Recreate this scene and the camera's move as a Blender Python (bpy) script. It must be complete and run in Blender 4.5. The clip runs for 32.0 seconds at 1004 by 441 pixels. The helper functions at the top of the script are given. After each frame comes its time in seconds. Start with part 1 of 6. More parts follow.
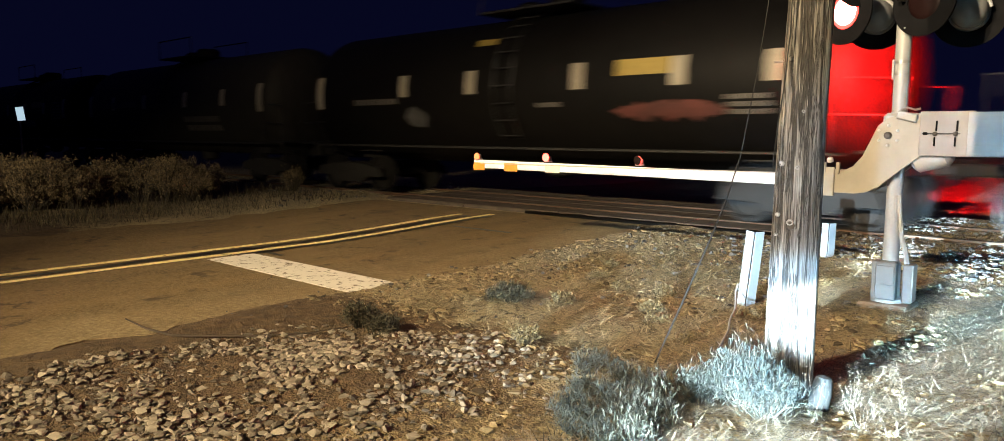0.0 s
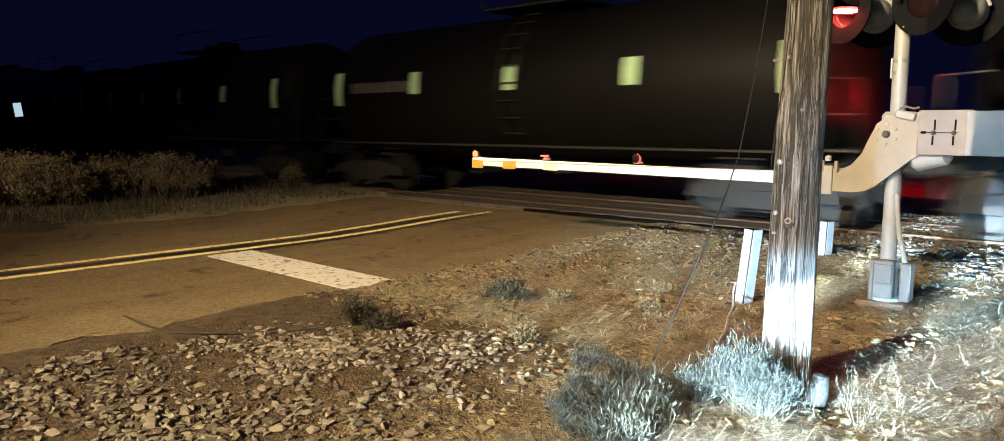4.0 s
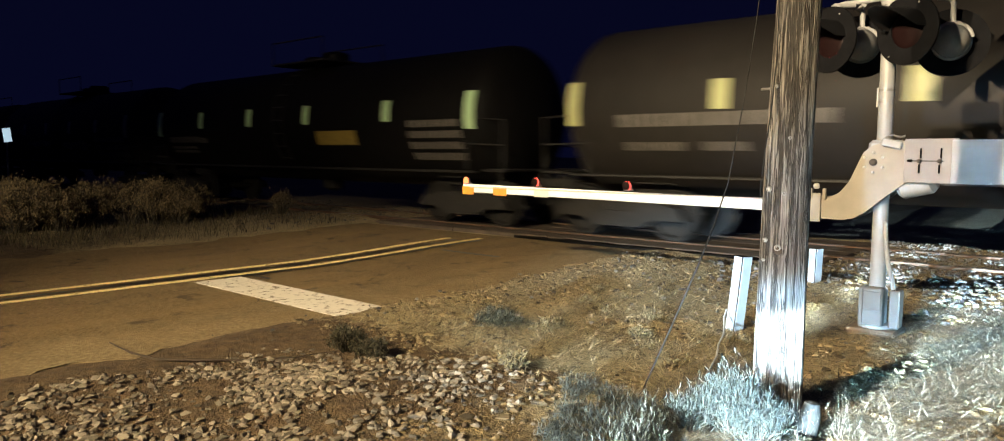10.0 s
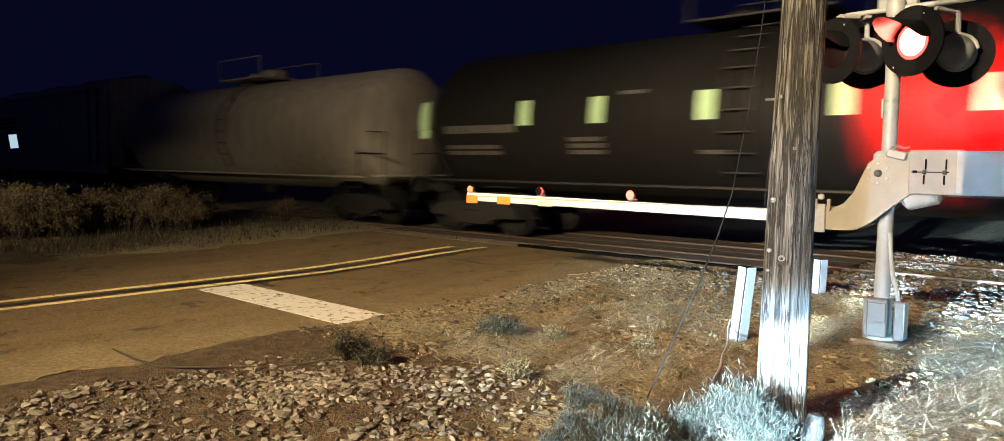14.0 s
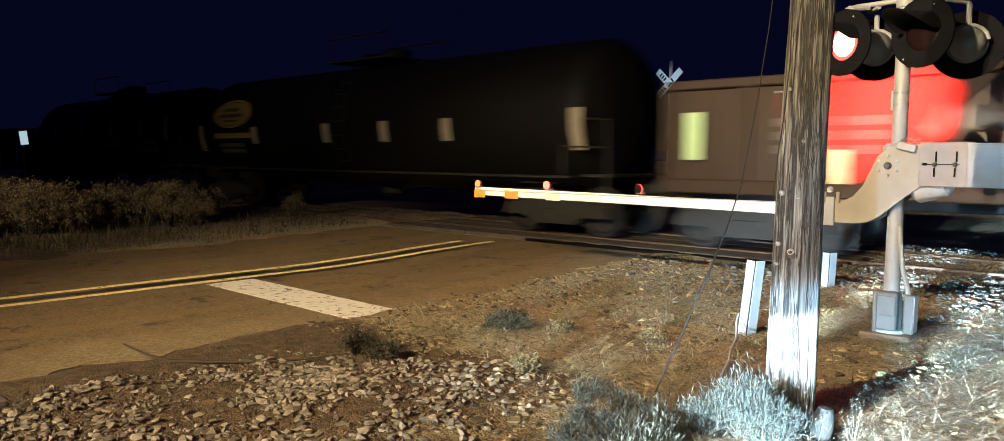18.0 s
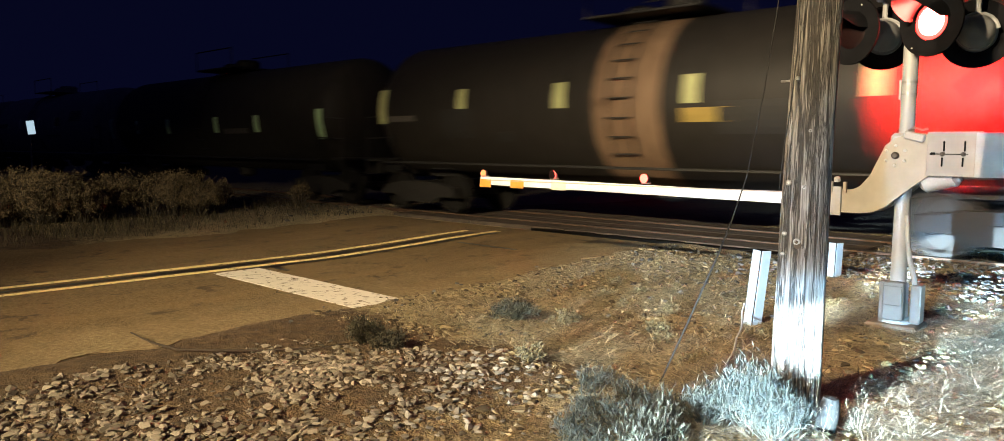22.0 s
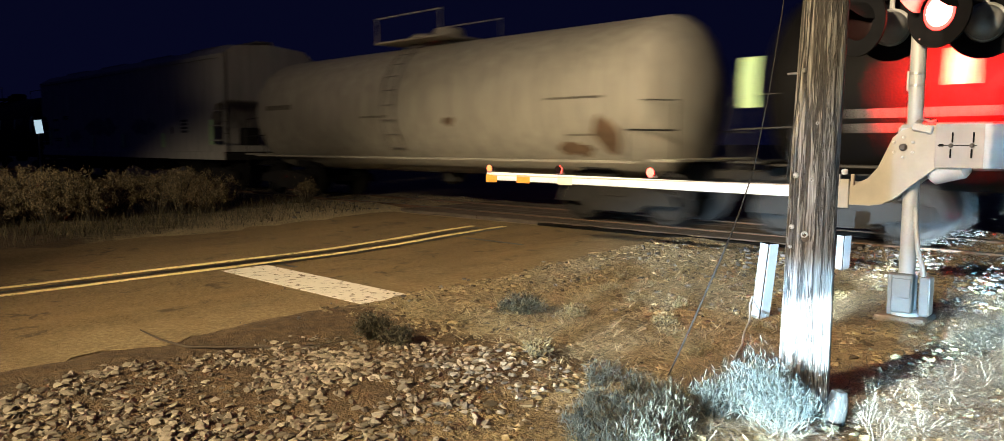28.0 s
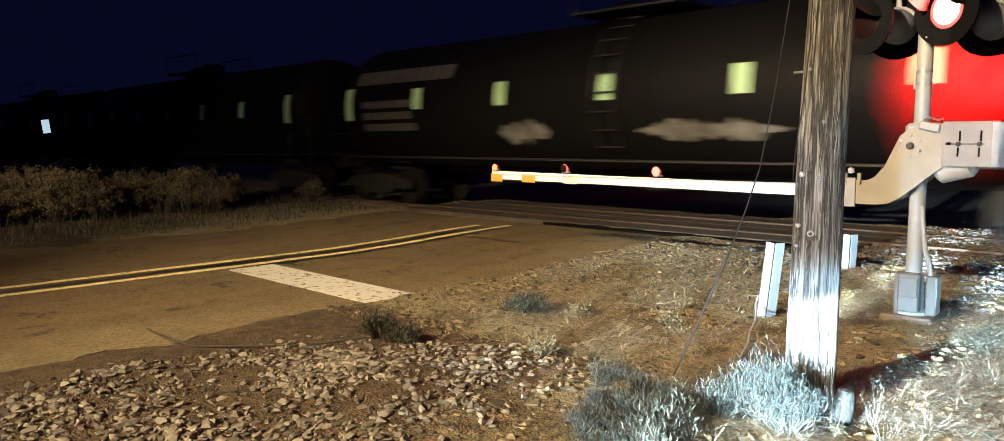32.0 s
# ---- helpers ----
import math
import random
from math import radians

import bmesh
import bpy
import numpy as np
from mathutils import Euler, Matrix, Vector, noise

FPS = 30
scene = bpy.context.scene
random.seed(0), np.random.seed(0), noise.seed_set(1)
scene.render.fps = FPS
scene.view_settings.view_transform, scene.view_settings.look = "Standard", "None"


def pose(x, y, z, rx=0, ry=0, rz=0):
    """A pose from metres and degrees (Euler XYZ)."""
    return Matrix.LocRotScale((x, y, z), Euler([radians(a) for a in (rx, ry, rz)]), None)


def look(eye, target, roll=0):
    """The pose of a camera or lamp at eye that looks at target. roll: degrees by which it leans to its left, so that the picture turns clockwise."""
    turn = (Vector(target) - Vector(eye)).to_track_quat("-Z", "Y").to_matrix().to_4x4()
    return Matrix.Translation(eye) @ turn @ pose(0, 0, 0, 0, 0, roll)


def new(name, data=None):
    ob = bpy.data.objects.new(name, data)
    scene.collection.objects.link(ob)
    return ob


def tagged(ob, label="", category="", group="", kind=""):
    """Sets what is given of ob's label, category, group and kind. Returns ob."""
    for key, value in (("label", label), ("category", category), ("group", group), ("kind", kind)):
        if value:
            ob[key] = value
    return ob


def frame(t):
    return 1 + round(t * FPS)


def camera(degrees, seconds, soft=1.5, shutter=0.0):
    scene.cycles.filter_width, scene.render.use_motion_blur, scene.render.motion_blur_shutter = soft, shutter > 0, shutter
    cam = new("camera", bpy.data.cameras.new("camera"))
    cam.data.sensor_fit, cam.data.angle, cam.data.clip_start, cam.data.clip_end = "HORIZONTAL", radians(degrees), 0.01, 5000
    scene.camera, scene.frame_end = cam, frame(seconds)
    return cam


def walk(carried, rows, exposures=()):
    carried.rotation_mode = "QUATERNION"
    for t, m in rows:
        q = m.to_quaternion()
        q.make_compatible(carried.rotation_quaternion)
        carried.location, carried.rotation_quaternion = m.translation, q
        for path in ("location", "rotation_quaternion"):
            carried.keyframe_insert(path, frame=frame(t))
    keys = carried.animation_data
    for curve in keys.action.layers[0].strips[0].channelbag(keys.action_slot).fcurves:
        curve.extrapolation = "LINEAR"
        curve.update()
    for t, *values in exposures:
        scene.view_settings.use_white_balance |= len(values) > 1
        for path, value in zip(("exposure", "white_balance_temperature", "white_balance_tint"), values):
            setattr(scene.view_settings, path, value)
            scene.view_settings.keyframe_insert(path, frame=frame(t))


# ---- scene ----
# The camera is held in the hand at eye height and only turns a little.
cam = camera(67.2, 32.0, soft=0.85, shutter=0.6)
EYE = (0.0, 0.0, 1.6)
TURNS = [
    (0, 83.332, -0.057, 42.154), (0.5, 83.295, -0.182, 42.101), (1, 83.296, -0.233, 42.154), (1.5, 83.288, -0.224, 42.224),
    (2, 83.270, -0.210, 42.200), (2.5, 83.269, -0.221, 42.165), (3, 83.206, -0.257, 42.165), (3.5, 83.197, -0.242, 42.034),
    (5.5, 82.796, -0.232, 42.283), (6, 82.683, -0.206, 42.379), (6.5, 82.677, -0.186, 42.462), (7, 82.652, -0.204, 42.556),
    (7.5, 82.681, -0.237, 42.631), (8, 82.636, -0.206, 42.641), (8.5, 82.635, -0.209, 42.671), (9, 82.634, -0.206, 42.723),
    (9.5, 83.134, -0.271, 42.097), (10, 85.169, -0.431, 41.348), (10.5, 86.142, -0.471, 41.184), (11, 86.234, -0.497, 41.233),
    (11.5, 86.230, -0.525, 41.302), (12, 86.185, -0.536, 41.405), (12.5, 86.192, -0.661, 41.503), (13, 86.049, -0.679, 41.550),
    (13.5, 85.897, -0.740, 41.583), (14, 85.834, -0.739, 41.659), (14.5, 85.734, -0.783, 41.757), (16.5, 85.399, -0.694, 42.057),
    (17, 85.389, -0.698, 42.134), (17.5, 85.381, -0.560, 42.197), (18, 85.394, -0.480, 42.228), (18.5, 85.344, -0.491, 42.300),
    (19, 85.214, -0.510, 42.328), (19.5, 85.010, -0.509, 42.230), (20, 84.946, -0.464, 42.279), (20.5, 84.841, -0.504, 42.361),
    (21, 84.730, -0.445, 42.466), (21.5, 84.694, -0.501, 42.586), (22, 84.606, -0.487, 42.651), (22.5, 84.471, -0.481, 42.728),
    (23, 84.373, -0.430, 42.834), (23.5, 84.338, -0.369, 42.873), (24, 84.329, -0.259, 42.954), (24.5, 84.321, -0.215, 42.911),
    (25, 84.319, -0.155, 42.944), (25.5, 84.298, -0.094, 42.995), (27.5, 84.247, -0.011, 43.044), (28, 84.240, -0.000, 43.100),
    (28.5, 84.251, 0.035, 43.101), (29, 84.243, 0.081, 43.113), (29.5, 84.235, 0.022, 43.174), (30, 84.222, 0.096, 43.234),
    (30.5, 84.207, 0.105, 43.333), (31, 84.173, 0.057, 43.401), (31.5, 84.173, 0.075, 43.491), (32, 84.173, 0.075, 43.501),
]
walk(cam, [(t, pose(*EYE, rx, ry, rz)) for t, rx, ry, rz in TURNS],
     [(0, 0.0), (15.2, 0.0), (16.8, -0.18), (18.2, -0.18), (19.4, 0.0), (32, 0.0)])

# ---- light: night sky, street lamp, headlights of the vehicles waiting at the crossing, added fill lamps ----
world = bpy.data.worlds.new("night")
scene.world = world
world.use_nodes = True
world.node_tree.nodes["Background"].inputs[0].default_value = (0.10, 0.125, 0.70, 1)
world.node_tree.nodes["Background"].inputs[1].default_value = 0.0185


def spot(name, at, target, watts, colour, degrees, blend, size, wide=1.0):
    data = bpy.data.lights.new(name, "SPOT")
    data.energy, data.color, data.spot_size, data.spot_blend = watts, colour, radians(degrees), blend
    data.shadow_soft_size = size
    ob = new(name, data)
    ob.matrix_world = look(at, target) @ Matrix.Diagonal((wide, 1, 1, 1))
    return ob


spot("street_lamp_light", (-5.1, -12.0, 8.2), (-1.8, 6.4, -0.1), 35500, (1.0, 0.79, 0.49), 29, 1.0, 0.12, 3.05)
for watts, wide, blend, tall in ((30000, 2.75, 0.8, 11.2), (10000, 4.6, 0.9, 11.2), (13000, 6.4, 1.0, 15.5)):  # one unseen high lamp; its cones are stacked to shape the fade
    spot("high_lamp_light", (-2.95, -19.0, 10.5), (-0.4, 10.7, 3.35), watts, (1.0, 0.79, 0.52), tall, blend, 0.06, wide)
# unseen fill lamp, added to brighten the bushes on the far verge
spot("bush_fill_light", (-8.0, -9.0, 4.2), (-17.5, 5.0, -0.4), 6000, (1.0, 0.80, 0.52), 24, 1.0, 0.08, 1.6)
spot("headlight_light", (-1.12, -6.0, 0.80), (-1.38, 4.5, 0.32), 140000, (0.72, 0.92, 1.0), 4.5, 0.10, 0.03, 2.2)
spot("headlight_fringe_light", (-1.12, -6.0, 0.80), (-1.45, 4.5, 0.50), 30000, (0.12, 0.52, 1.0), 4.9, 0.45, 0.03, 1.7)
spot("headlight_spread_light", (0.25, -6.0, 0.80), (0.50, 4.5, -1.43), 45000, (0.26, 0.67, 1.0), 28, 0.5, 0.04, 1.4)
# narrow fill added only to brighten the far crossbuck
spot("far_sign_fill_light", (-2.95, -19.0, 10.5), (-12.8, 22.5, 3.7), 42000, (0.62, 0.86, 1.0), 3.2, 0.6, 0.06)
spot("headlight_spill_light", (-1.12, -6.0, 0.80), (-2.5, 4.5, 0.44), 44000, (0.60, 0.82, 1.0), 6.6, 1.0, 0.05, 5.0)
# added blue fill for the pole and gate above the headlight cutoff
spot("upper_blue_fill_light", (0.25, -6.0, 0.80), (-1.3, 4.5, 1.0), 6500, (0.36, 0.66, 1.0), 12, 1.0, 0.05, 2.2)


# ---- small helpers ----
class Build:
    """Collects vertices and faces of one mesh."""

    def __init__(self):
        self.v, self.f, self.m = [], [], []

    def add(self, verts, faces, mi=0):
        o = len(self.v)
        self.v += [tuple(p) for p in verts]
        self.f += [tuple(o + i for i in f) for f in faces]
        self.m += [mi] * len(faces)
        return self

    def box(self, c, s, bev=0.0, rot=None, mi=0):
        hx, hy, hz = s[0] / 2, s[1] / 2, s[2] / 2
        b = min(bev, hx * 0.9, hy * 0.9, hz * 0.9)
        pts, faces = [], []
        if b <= 0:
            pts = [(x, y, z) for x in (-hx, hx) for y in (-hy, hy) for z in (-hz, hz)]
            faces = [(0, 1, 3, 2), (4, 6, 7, 5), (0, 4, 5, 1), (2, 3, 7, 6), (0, 2, 6, 4), (1, 5, 7, 3)]
        else:
            bm = bmesh.new()
            bmesh.ops.create_cube(bm, size=1)
            for v in bm.verts:
                v.co = Vector((v.co.x * 2 * hx, v.co.y * 2 * hy, v.co.z * 2 * hz))
            bmesh.ops.bevel(bm, geom=bm.edges[:], offset=b, segments=1, affect="EDGES")
            bm.verts.index_update()
            pts = [v.co.copy() for v in bm.verts]
            faces = [[v.index for v in f.verts] for f in bm.faces]
            bm.free()
        m = Matrix.Translation(c) @ (rot or Matrix.Identity(4))
        return self.add([m @ Vector(p) for p in pts], faces, mi)

    def lathe(self, prof, p0, axis, n=16, mi=0, caps=True):
        """prof: (distance along the axis, radius) pairs."""
        a = Vector(axis).normalized()
        q = a.to_track_quat("Z", "Y")
        pts, faces = [], []
        for d, r in prof:
            for i in range(n):
                t = 2 * math.pi * i / n
                pts.append(Vector(p0) + q @ Vector((r * math.cos(t), r * math.sin(t), d)))
        for k in range(len(prof) - 1):
            for i in range(n):
                j = (i + 1) % n
                faces.append((k * n + i, k * n + j, (k + 1) * n + j, (k + 1) * n + i))
        if caps:
            faces.append(tuple(range(n - 1, -1, -1)))
            faces.append(tuple((len(prof) - 1) * n + i for i in range(n)))
        return self.add(pts, faces, mi)

    def cyl(self, a, b, r, r2=None, n=12, mi=0):
        d = Vector(b) - Vector(a)
        return self.lathe([(0, r), (d.length, r if r2 is None else r2)], a, d, n, mi)

    def tube(self, path, r, n=8, mi=0):
        pts, faces, k = [], [], len(path)
        path = [Vector(p) for p in path]
        for i, p in enumerate(path):
            d = path[min(i + 1, k - 1)] - path[max(i - 1, 0)]
            q = d.to_track_quat("Z", "Y")
            rr = r[i] if isinstance(r, (list, tuple)) else r
            pts += [p + q @ Vector((rr * math.cos(2 * math.pi * j / n), rr * math.sin(2 * math.pi * j / n), 0)) for j in range(n)]
        for i in range(k - 1):
            for j in range(n):
                jj = (j + 1) % n
                faces.append((i * n + j, i * n + jj, (i + 1) * n + jj, (i + 1) * n + j))
        faces += [tuple(range(n - 1, -1, -1)), tuple((k - 1) * n + j for j in range(n))]
        return self.add(pts, faces, mi)

    def prism(self, outline, y0, y1, mi=0):
        """An outline in x and z, given depth from y0 to y1."""
        n = len(outline)
        pts = [(x, y0, z) for x, z in outline] + [(x, y1, z) for x, z in outline]
        faces = [tuple(range(n)), tuple(range(2 * n - 1, n - 1, -1))]
        faces += [(i, i + n, (i + 1) % n + n, (i + 1) % n) for i in range(n)]
        return self.add(pts, faces, mi)

    def mesh(self, name, mats, smooth=False, sharp=35):
        me = bpy.data.meshes.new(name)
        me.from_pydata(self.v, [], self.f)
        for m in mats if isinstance(mats, (list, tuple)) else [mats]:
            me.materials.append(m)
        me.polygons.foreach_set("material_index", self.m)
        bm = bmesh.new()
        bm.from_mesh(me)
        bmesh.ops.recalc_face_normals(bm, faces=bm.faces[:])
        if smooth:
            for f in bm.faces:
                f.smooth = True
            for e in bm.edges:
                if len(e.link_faces) == 2 and e.calc_face_angle(0) > radians(sharp):
                    e.smooth = False
        bm.to_mesh(me)
        bm.free()
        return me


def part(name, b, mats, parent=None, label="", smooth=False, at=None):
    ob = new(name, b.mesh(name, mats, smooth) if isinstance(b, Build) else b)
    if parent:
        ob.parent = parent
    if at is not None:
        ob.matrix_basis = at
    return tagged(ob, label)


def thing(name, label, category, at=None, group="", kind=""):
    ob = tagged(new(name), label, category, group, kind)
    if at is not None:
        ob.matrix_basis = at
    return ob


def raw_mesh(name, verts, faces, mats, index=None):
    me = bpy.data.meshes.new(name)
    me.from_pydata(verts, [], faces)
    for m in mats if isinstance(mats, (list, tuple)) else [mats]:
        me.materials.append(m)
    if index is not None:
        me.polygons.foreach_set("material_index", index)
    return me


# ---- materials ----
class Nodes:
    def __init__(self, name):
        self.mat = bpy.data.materials.new(name)
        self.mat.use_nodes = True
        self.t = self.mat.node_tree
        self.p = self.t.nodes["Principled BSDF"]

    def node(self, kind, **inputs):
        n = self.t.nodes.new(kind)
        for k, v in inputs.items():
            k = k.replace("_", " ")
            if isinstance(v, bpy.types.NodeSocket):
                self.t.links.new(v, n.inputs[k])
            else:
                n.inputs[k].default_value = v
        return n

    def link(self, a, b):
        self.t.links.new(a, b)

    def coords(self, stretch=(1, 1, 1)):
        c = self.t.nodes.new("ShaderNodeTexCoord")
        m = self.node("ShaderNodeMapping", Vector=c.outputs["Object"], Scale=stretch)
        return m.outputs[0]

    def noise(self, vec, scale, detail=4.0, rough=0.55):
        return self.node("ShaderNodeTexNoise", Vector=vec, Scale=scale, Detail=detail, Roughness=rough).outputs["Fac"]

    def ramp(self, fac, a, b, lo=0.35, hi=0.65):
        n = self.node("ShaderNodeMapRange", Value=fac)
        n.inputs[1].default_value, n.inputs[2].default_value = lo, hi
        return self.mix(n.outputs[0], a, b)

    def mask(self, fac, lo, hi):
        n = self.node("ShaderNodeMapRange", Value=fac)
        n.interpolation_type = "SMOOTHSTEP"
        n.inputs[1].default_value, n.inputs[2].default_value = lo, hi
        return n.outputs[0]

    def mix(self, fac, a, b):
        n = self.t.nodes.new("ShaderNodeMix")
        n.data_type = "RGBA"
        for sock, v in ((n.inputs[0], fac), (n.inputs[6], a), (n.inputs[7], b)):
            if isinstance(v, bpy.types.NodeSocket):
                self.link(v, sock)
            else:
                sock.default_value = (*v, 1) if isinstance(v, tuple) and len(v) == 3 else v
        return n.outputs[2]

    def math(self, op, a, b=0.0):
        n = self.t.nodes.new("ShaderNodeMath")
        n.operation = op
        for sock, v in ((n.inputs[0], a), (n.inputs[1], b)):
            if isinstance(v, bpy.types.NodeSocket):
                self.link(v, sock)
            else:
                sock.default_value = v
        return n.outputs[0]

    def bump(self, height, strength=0.4, distance=0.01):
        n = self.node("ShaderNodeBump", Height=height, Strength=strength, Distance=distance)
        self.link(n.outputs[0], self.p.inputs["Normal"])

    def done(self, colour, rough=0.7, metal=0.0):
        for key, v in (("Base Color", colour), ("Roughness", rough), ("Metallic", metal)):
            if isinstance(v, bpy.types.NodeSocket):
                self.link(v, self.p.inputs[key])
            else:
                self.p.inputs[key].default_value = (*v, 1) if isinstance(v, tuple) else v
        return self.mat


def shade(c, k):
    return tuple(min(1.0, x * k) for x in c)


def plain(name, c, rough=0.6, metal=0.0, vary=0.25, scale=6.0, bump=0.15, stretch=(1, 1, 1), dirt=None, dirt_at=0.62):
    """Paint, metal or wood with grain at two scales, and dirt in blotches."""
    n = Nodes(name)
    v = n.coords(stretch)
    big, fine = n.noise(v, scale), n.noise(v, scale * 9, 3)
    col = n.ramp(big, shade(c, 1 - vary), shade(c, 1 + vary * 0.5))
    col = n.mix(n.math("MULTIPLY", fine, 0.35), col, shade(c, 1 - vary))
    if dirt:
        col = n.mix(n.mask(n.noise(v, scale * 0.6, 6, 0.7), dirt_at - 0.06, dirt_at + 0.1), col, dirt)
    n.bump(fine, bump, 0.004)
    return n.done(col, n.math("ADD", n.math("MULTIPLY", fine, 0.2), rough - 0.1), metal)


def glow(name, c, strength):
    n = Nodes(name)
    n.p.inputs["Emission Color"].default_value = (*c, 1)
    n.p.inputs["Emission Strength"].default_value = strength
    return n.done(shade(c, 0.6), 0.3)


def foliage(name, a, b):
    n = Nodes(name)
    g = n.t.nodes.new("ShaderNodeNewGeometry")
    return n.done(n.ramp(g.outputs["Random Per Island"], a, b, 0.0, 1.0), 0.8)


def wood_pole():
    n = Nodes("weathered_pole_wood")
    v = n.coords((1, 1, 0.035))
    crack, fibre = n.noise(v, 30, 5, 0.6), n.noise(v, 130, 4)
    wide = n.noise(n.coords((1, 1, 0.06)), 11, 6, 0.7)
    tone = n.noise(n.coords((1, 1, 0.25)), 5)
    col = n.ramp(tone, (0.058, 0.050, 0.042), (0.17, 0.148, 0.122))
    col = n.mix(n.math("MULTIPLY", n.mask(fibre, 0.42, 0.62), 0.6), col, (0.32, 0.288, 0.248))
    deep = n.noise(n.coords((1, 1, 0.05)), 7.5, 5, 0.62)
    split = n.math("MULTIPLY", n.mask(crack, 0.36, 0.44), n.mask(n.math("ABSOLUTE", n.math("SUBTRACT", wide, 0.5)), 0.0, 0.022))
    split = n.math("MULTIPLY", split, n.mask(n.math("ABSOLUTE", n.math("SUBTRACT", deep, 0.53)), 0.004, 0.030))
    col = n.mix(n.math("MULTIPLY", n.mask(n.noise(n.coords((1, 1, 0.12)), 3.2, 4), 0.50, 0.62), 0.7), col, (0.062, 0.047, 0.034))
    col = n.mix(split, (0.030, 0.024, 0.019), col)
    n.bump(n.math("ADD", split, n.math("MULTIPLY", fibre, 0.4)), 1.0, 0.025)
    return n.done(col, 0.88)


def asphalt():
    n = Nodes("dusty_asphalt")
    v = n.coords()
    col = n.ramp(n.noise(n.coords((1.6, 0.25, 1)), 1.2, 5), (0.094, 0.057, 0.019), (0.205, 0.131, 0.045), 0.3, 0.7)
    col = n.mix(n.mask(n.noise(v, 38, 5, 0.75), 0.40, 0.66), col, (0.29, 0.205, 0.098))
    col = n.mix(n.math("MULTIPLY", n.mask(n.noise(v, 110, 3), 0.5, 0.7), 0.6), col, (0.045, 0.030, 0.014))
    col = n.mix(n.mask(n.noise(v, 2.4, 6, 0.65), 0.56, 0.7), col, (0.070, 0.047, 0.020))
    vor = n.t.nodes.new("ShaderNodeTexVoronoi")
    vor.feature = "DISTANCE_TO_EDGE"
    vor.inputs["Scale"].default_value = 0.55
    warp = n.node("ShaderNodeVectorMath", )
    warp.operation = "ADD"
    n.link(v, warp.inputs[0])
    nz = n.node("ShaderNodeTexNoise", Vector=v, Scale=2.0, Detail=4.0)
    n.link(nz.outputs["Color"], warp.inputs[1])
    n.link(warp.outputs[0], vor.inputs["Vector"])
    crack = n.math("MULTIPLY", n.mask(vor.outputs["Distance"], 0.016, 0.004), n.mask(n.noise(v, 0.9, 3), 0.48, 0.62))
    col = n.mix(n.math("MULTIPLY", crack, 0.7), col, (0.030, 0.022, 0.013))
    # dirt washed over the road's broken edge
    place = n.node("ShaderNodeSeparateXYZ", Vector=v)
    drift = n.math("MULTIPLY", n.math("SUBTRACT", n.noise(v, 1.6, 6, 0.65), 0.5), 3.4)
    washed = n.mask(n.math("ADD", place.outputs["X"], drift), -7.6, -5.9)
    col = n.mix(n.math("MULTIPLY", washed, 0.9), col, n.ramp(n.noise(v, 26, 5, 0.7), (0.16, 0.112, 0.050), (0.37, 0.285, 0.150)))
    n.bump(n.math("ADD", n.noise(v, 140, 2), n.math("MULTIPLY", n.noise(v, 9, 3), 0.6)), 0.9, 0.014)
    return n.done(col, 0.9)


def soil():
    n = Nodes("dry_soil")
    v = n.coords()
    col = n.ramp(n.noise(v, 1.3, 6, 0.62), (0.17, 0.133, 0.064), (0.45, 0.362, 0.19), 0.38, 0.62)
    col = n.mix(n.math("MULTIPLY", n.noise(v, 45, 4), 0.5), col, (0.27, 0.19, 0.10))
    col = n.mix(n.math("MULTIPLY", n.mask(n.noise(v, 16, 5, 0.65), 0.53, 0.62), 0.85), col, (0.050, 0.033, 0.015))
    col = n.mix(n.math("MULTIPLY", n.mask(n.noise(v, 24, 3, 0.6), 0.58, 0.68), 0.6), col, (0.50, 0.41, 0.22))
    col = n.mix(n.mask(n.noise(v, 3.5, 5, 0.7), 0.56, 0.68), col, (0.050, 0.034, 0.018))
    # paler, dusty soil towards the crossing, lightened further to offset the lamp's falloff
    place = n.node("ShaderNodeSeparateXYZ", Vector=v)
    drift = n.math("MULTIPLY", n.math("SUBTRACT", n.noise(v, 1.1, 5, 0.6), 0.5), 4.0)
    dust_lift = n.mask(n.math("ADD", place.outputs["Y"], drift), 5.0, 8.0)
    col = n.mix(n.math("MULTIPLY", dust_lift, 0.6), col, n.ramp(n.noise(v, 26, 6, 0.8), (0.10, 0.080, 0.042), (0.66, 0.56, 0.36), 0.40, 0.60))
    # damp dark earth under the gravel, with a ragged border
    ragged = n.math("MULTIPLY", n.math("SUBTRACT", n.noise(v, 2.2, 5, 0.6), 0.5), 1.6)
    along = n.mask(n.math("ADD", place.outputs["Y"], ragged), 4.6, 4.2)
    across = n.mask(n.math("ADD", place.outputs["X"], ragged), -2.6, -3.5)
    earth = n.ramp(n.noise(v, 9, 5, 0.65), (0.048, 0.027, 0.012), (0.135, 0.082, 0.036))
    col = n.mix(n.math("MULTIPLY", n.math("MULTIPLY", along, across), 0.9), col, earth)
    n.bump(n.math("ADD", n.noise(v, 60, 4), n.math("MULTIPLY", n.noise(v, 7, 4), 2.0)), 1.0, 0.05)
    return n.done(col, 0.95)


def worn_paint(name, c, base, lo, hi):
    n = Nodes(name)
    v = n.coords()
    col = n.mix(n.math("MULTIPLY", n.noise(v, 5, 4), 0.4), c, shade(c, 0.7))
    worn = n.mask(n.noise(v, 11, 7, 0.72), lo, hi)
    n.bump(n.noise(v, 90, 3), 0.4, 0.006)
    return n.done(n.mix(worn, col, base), 0.85)


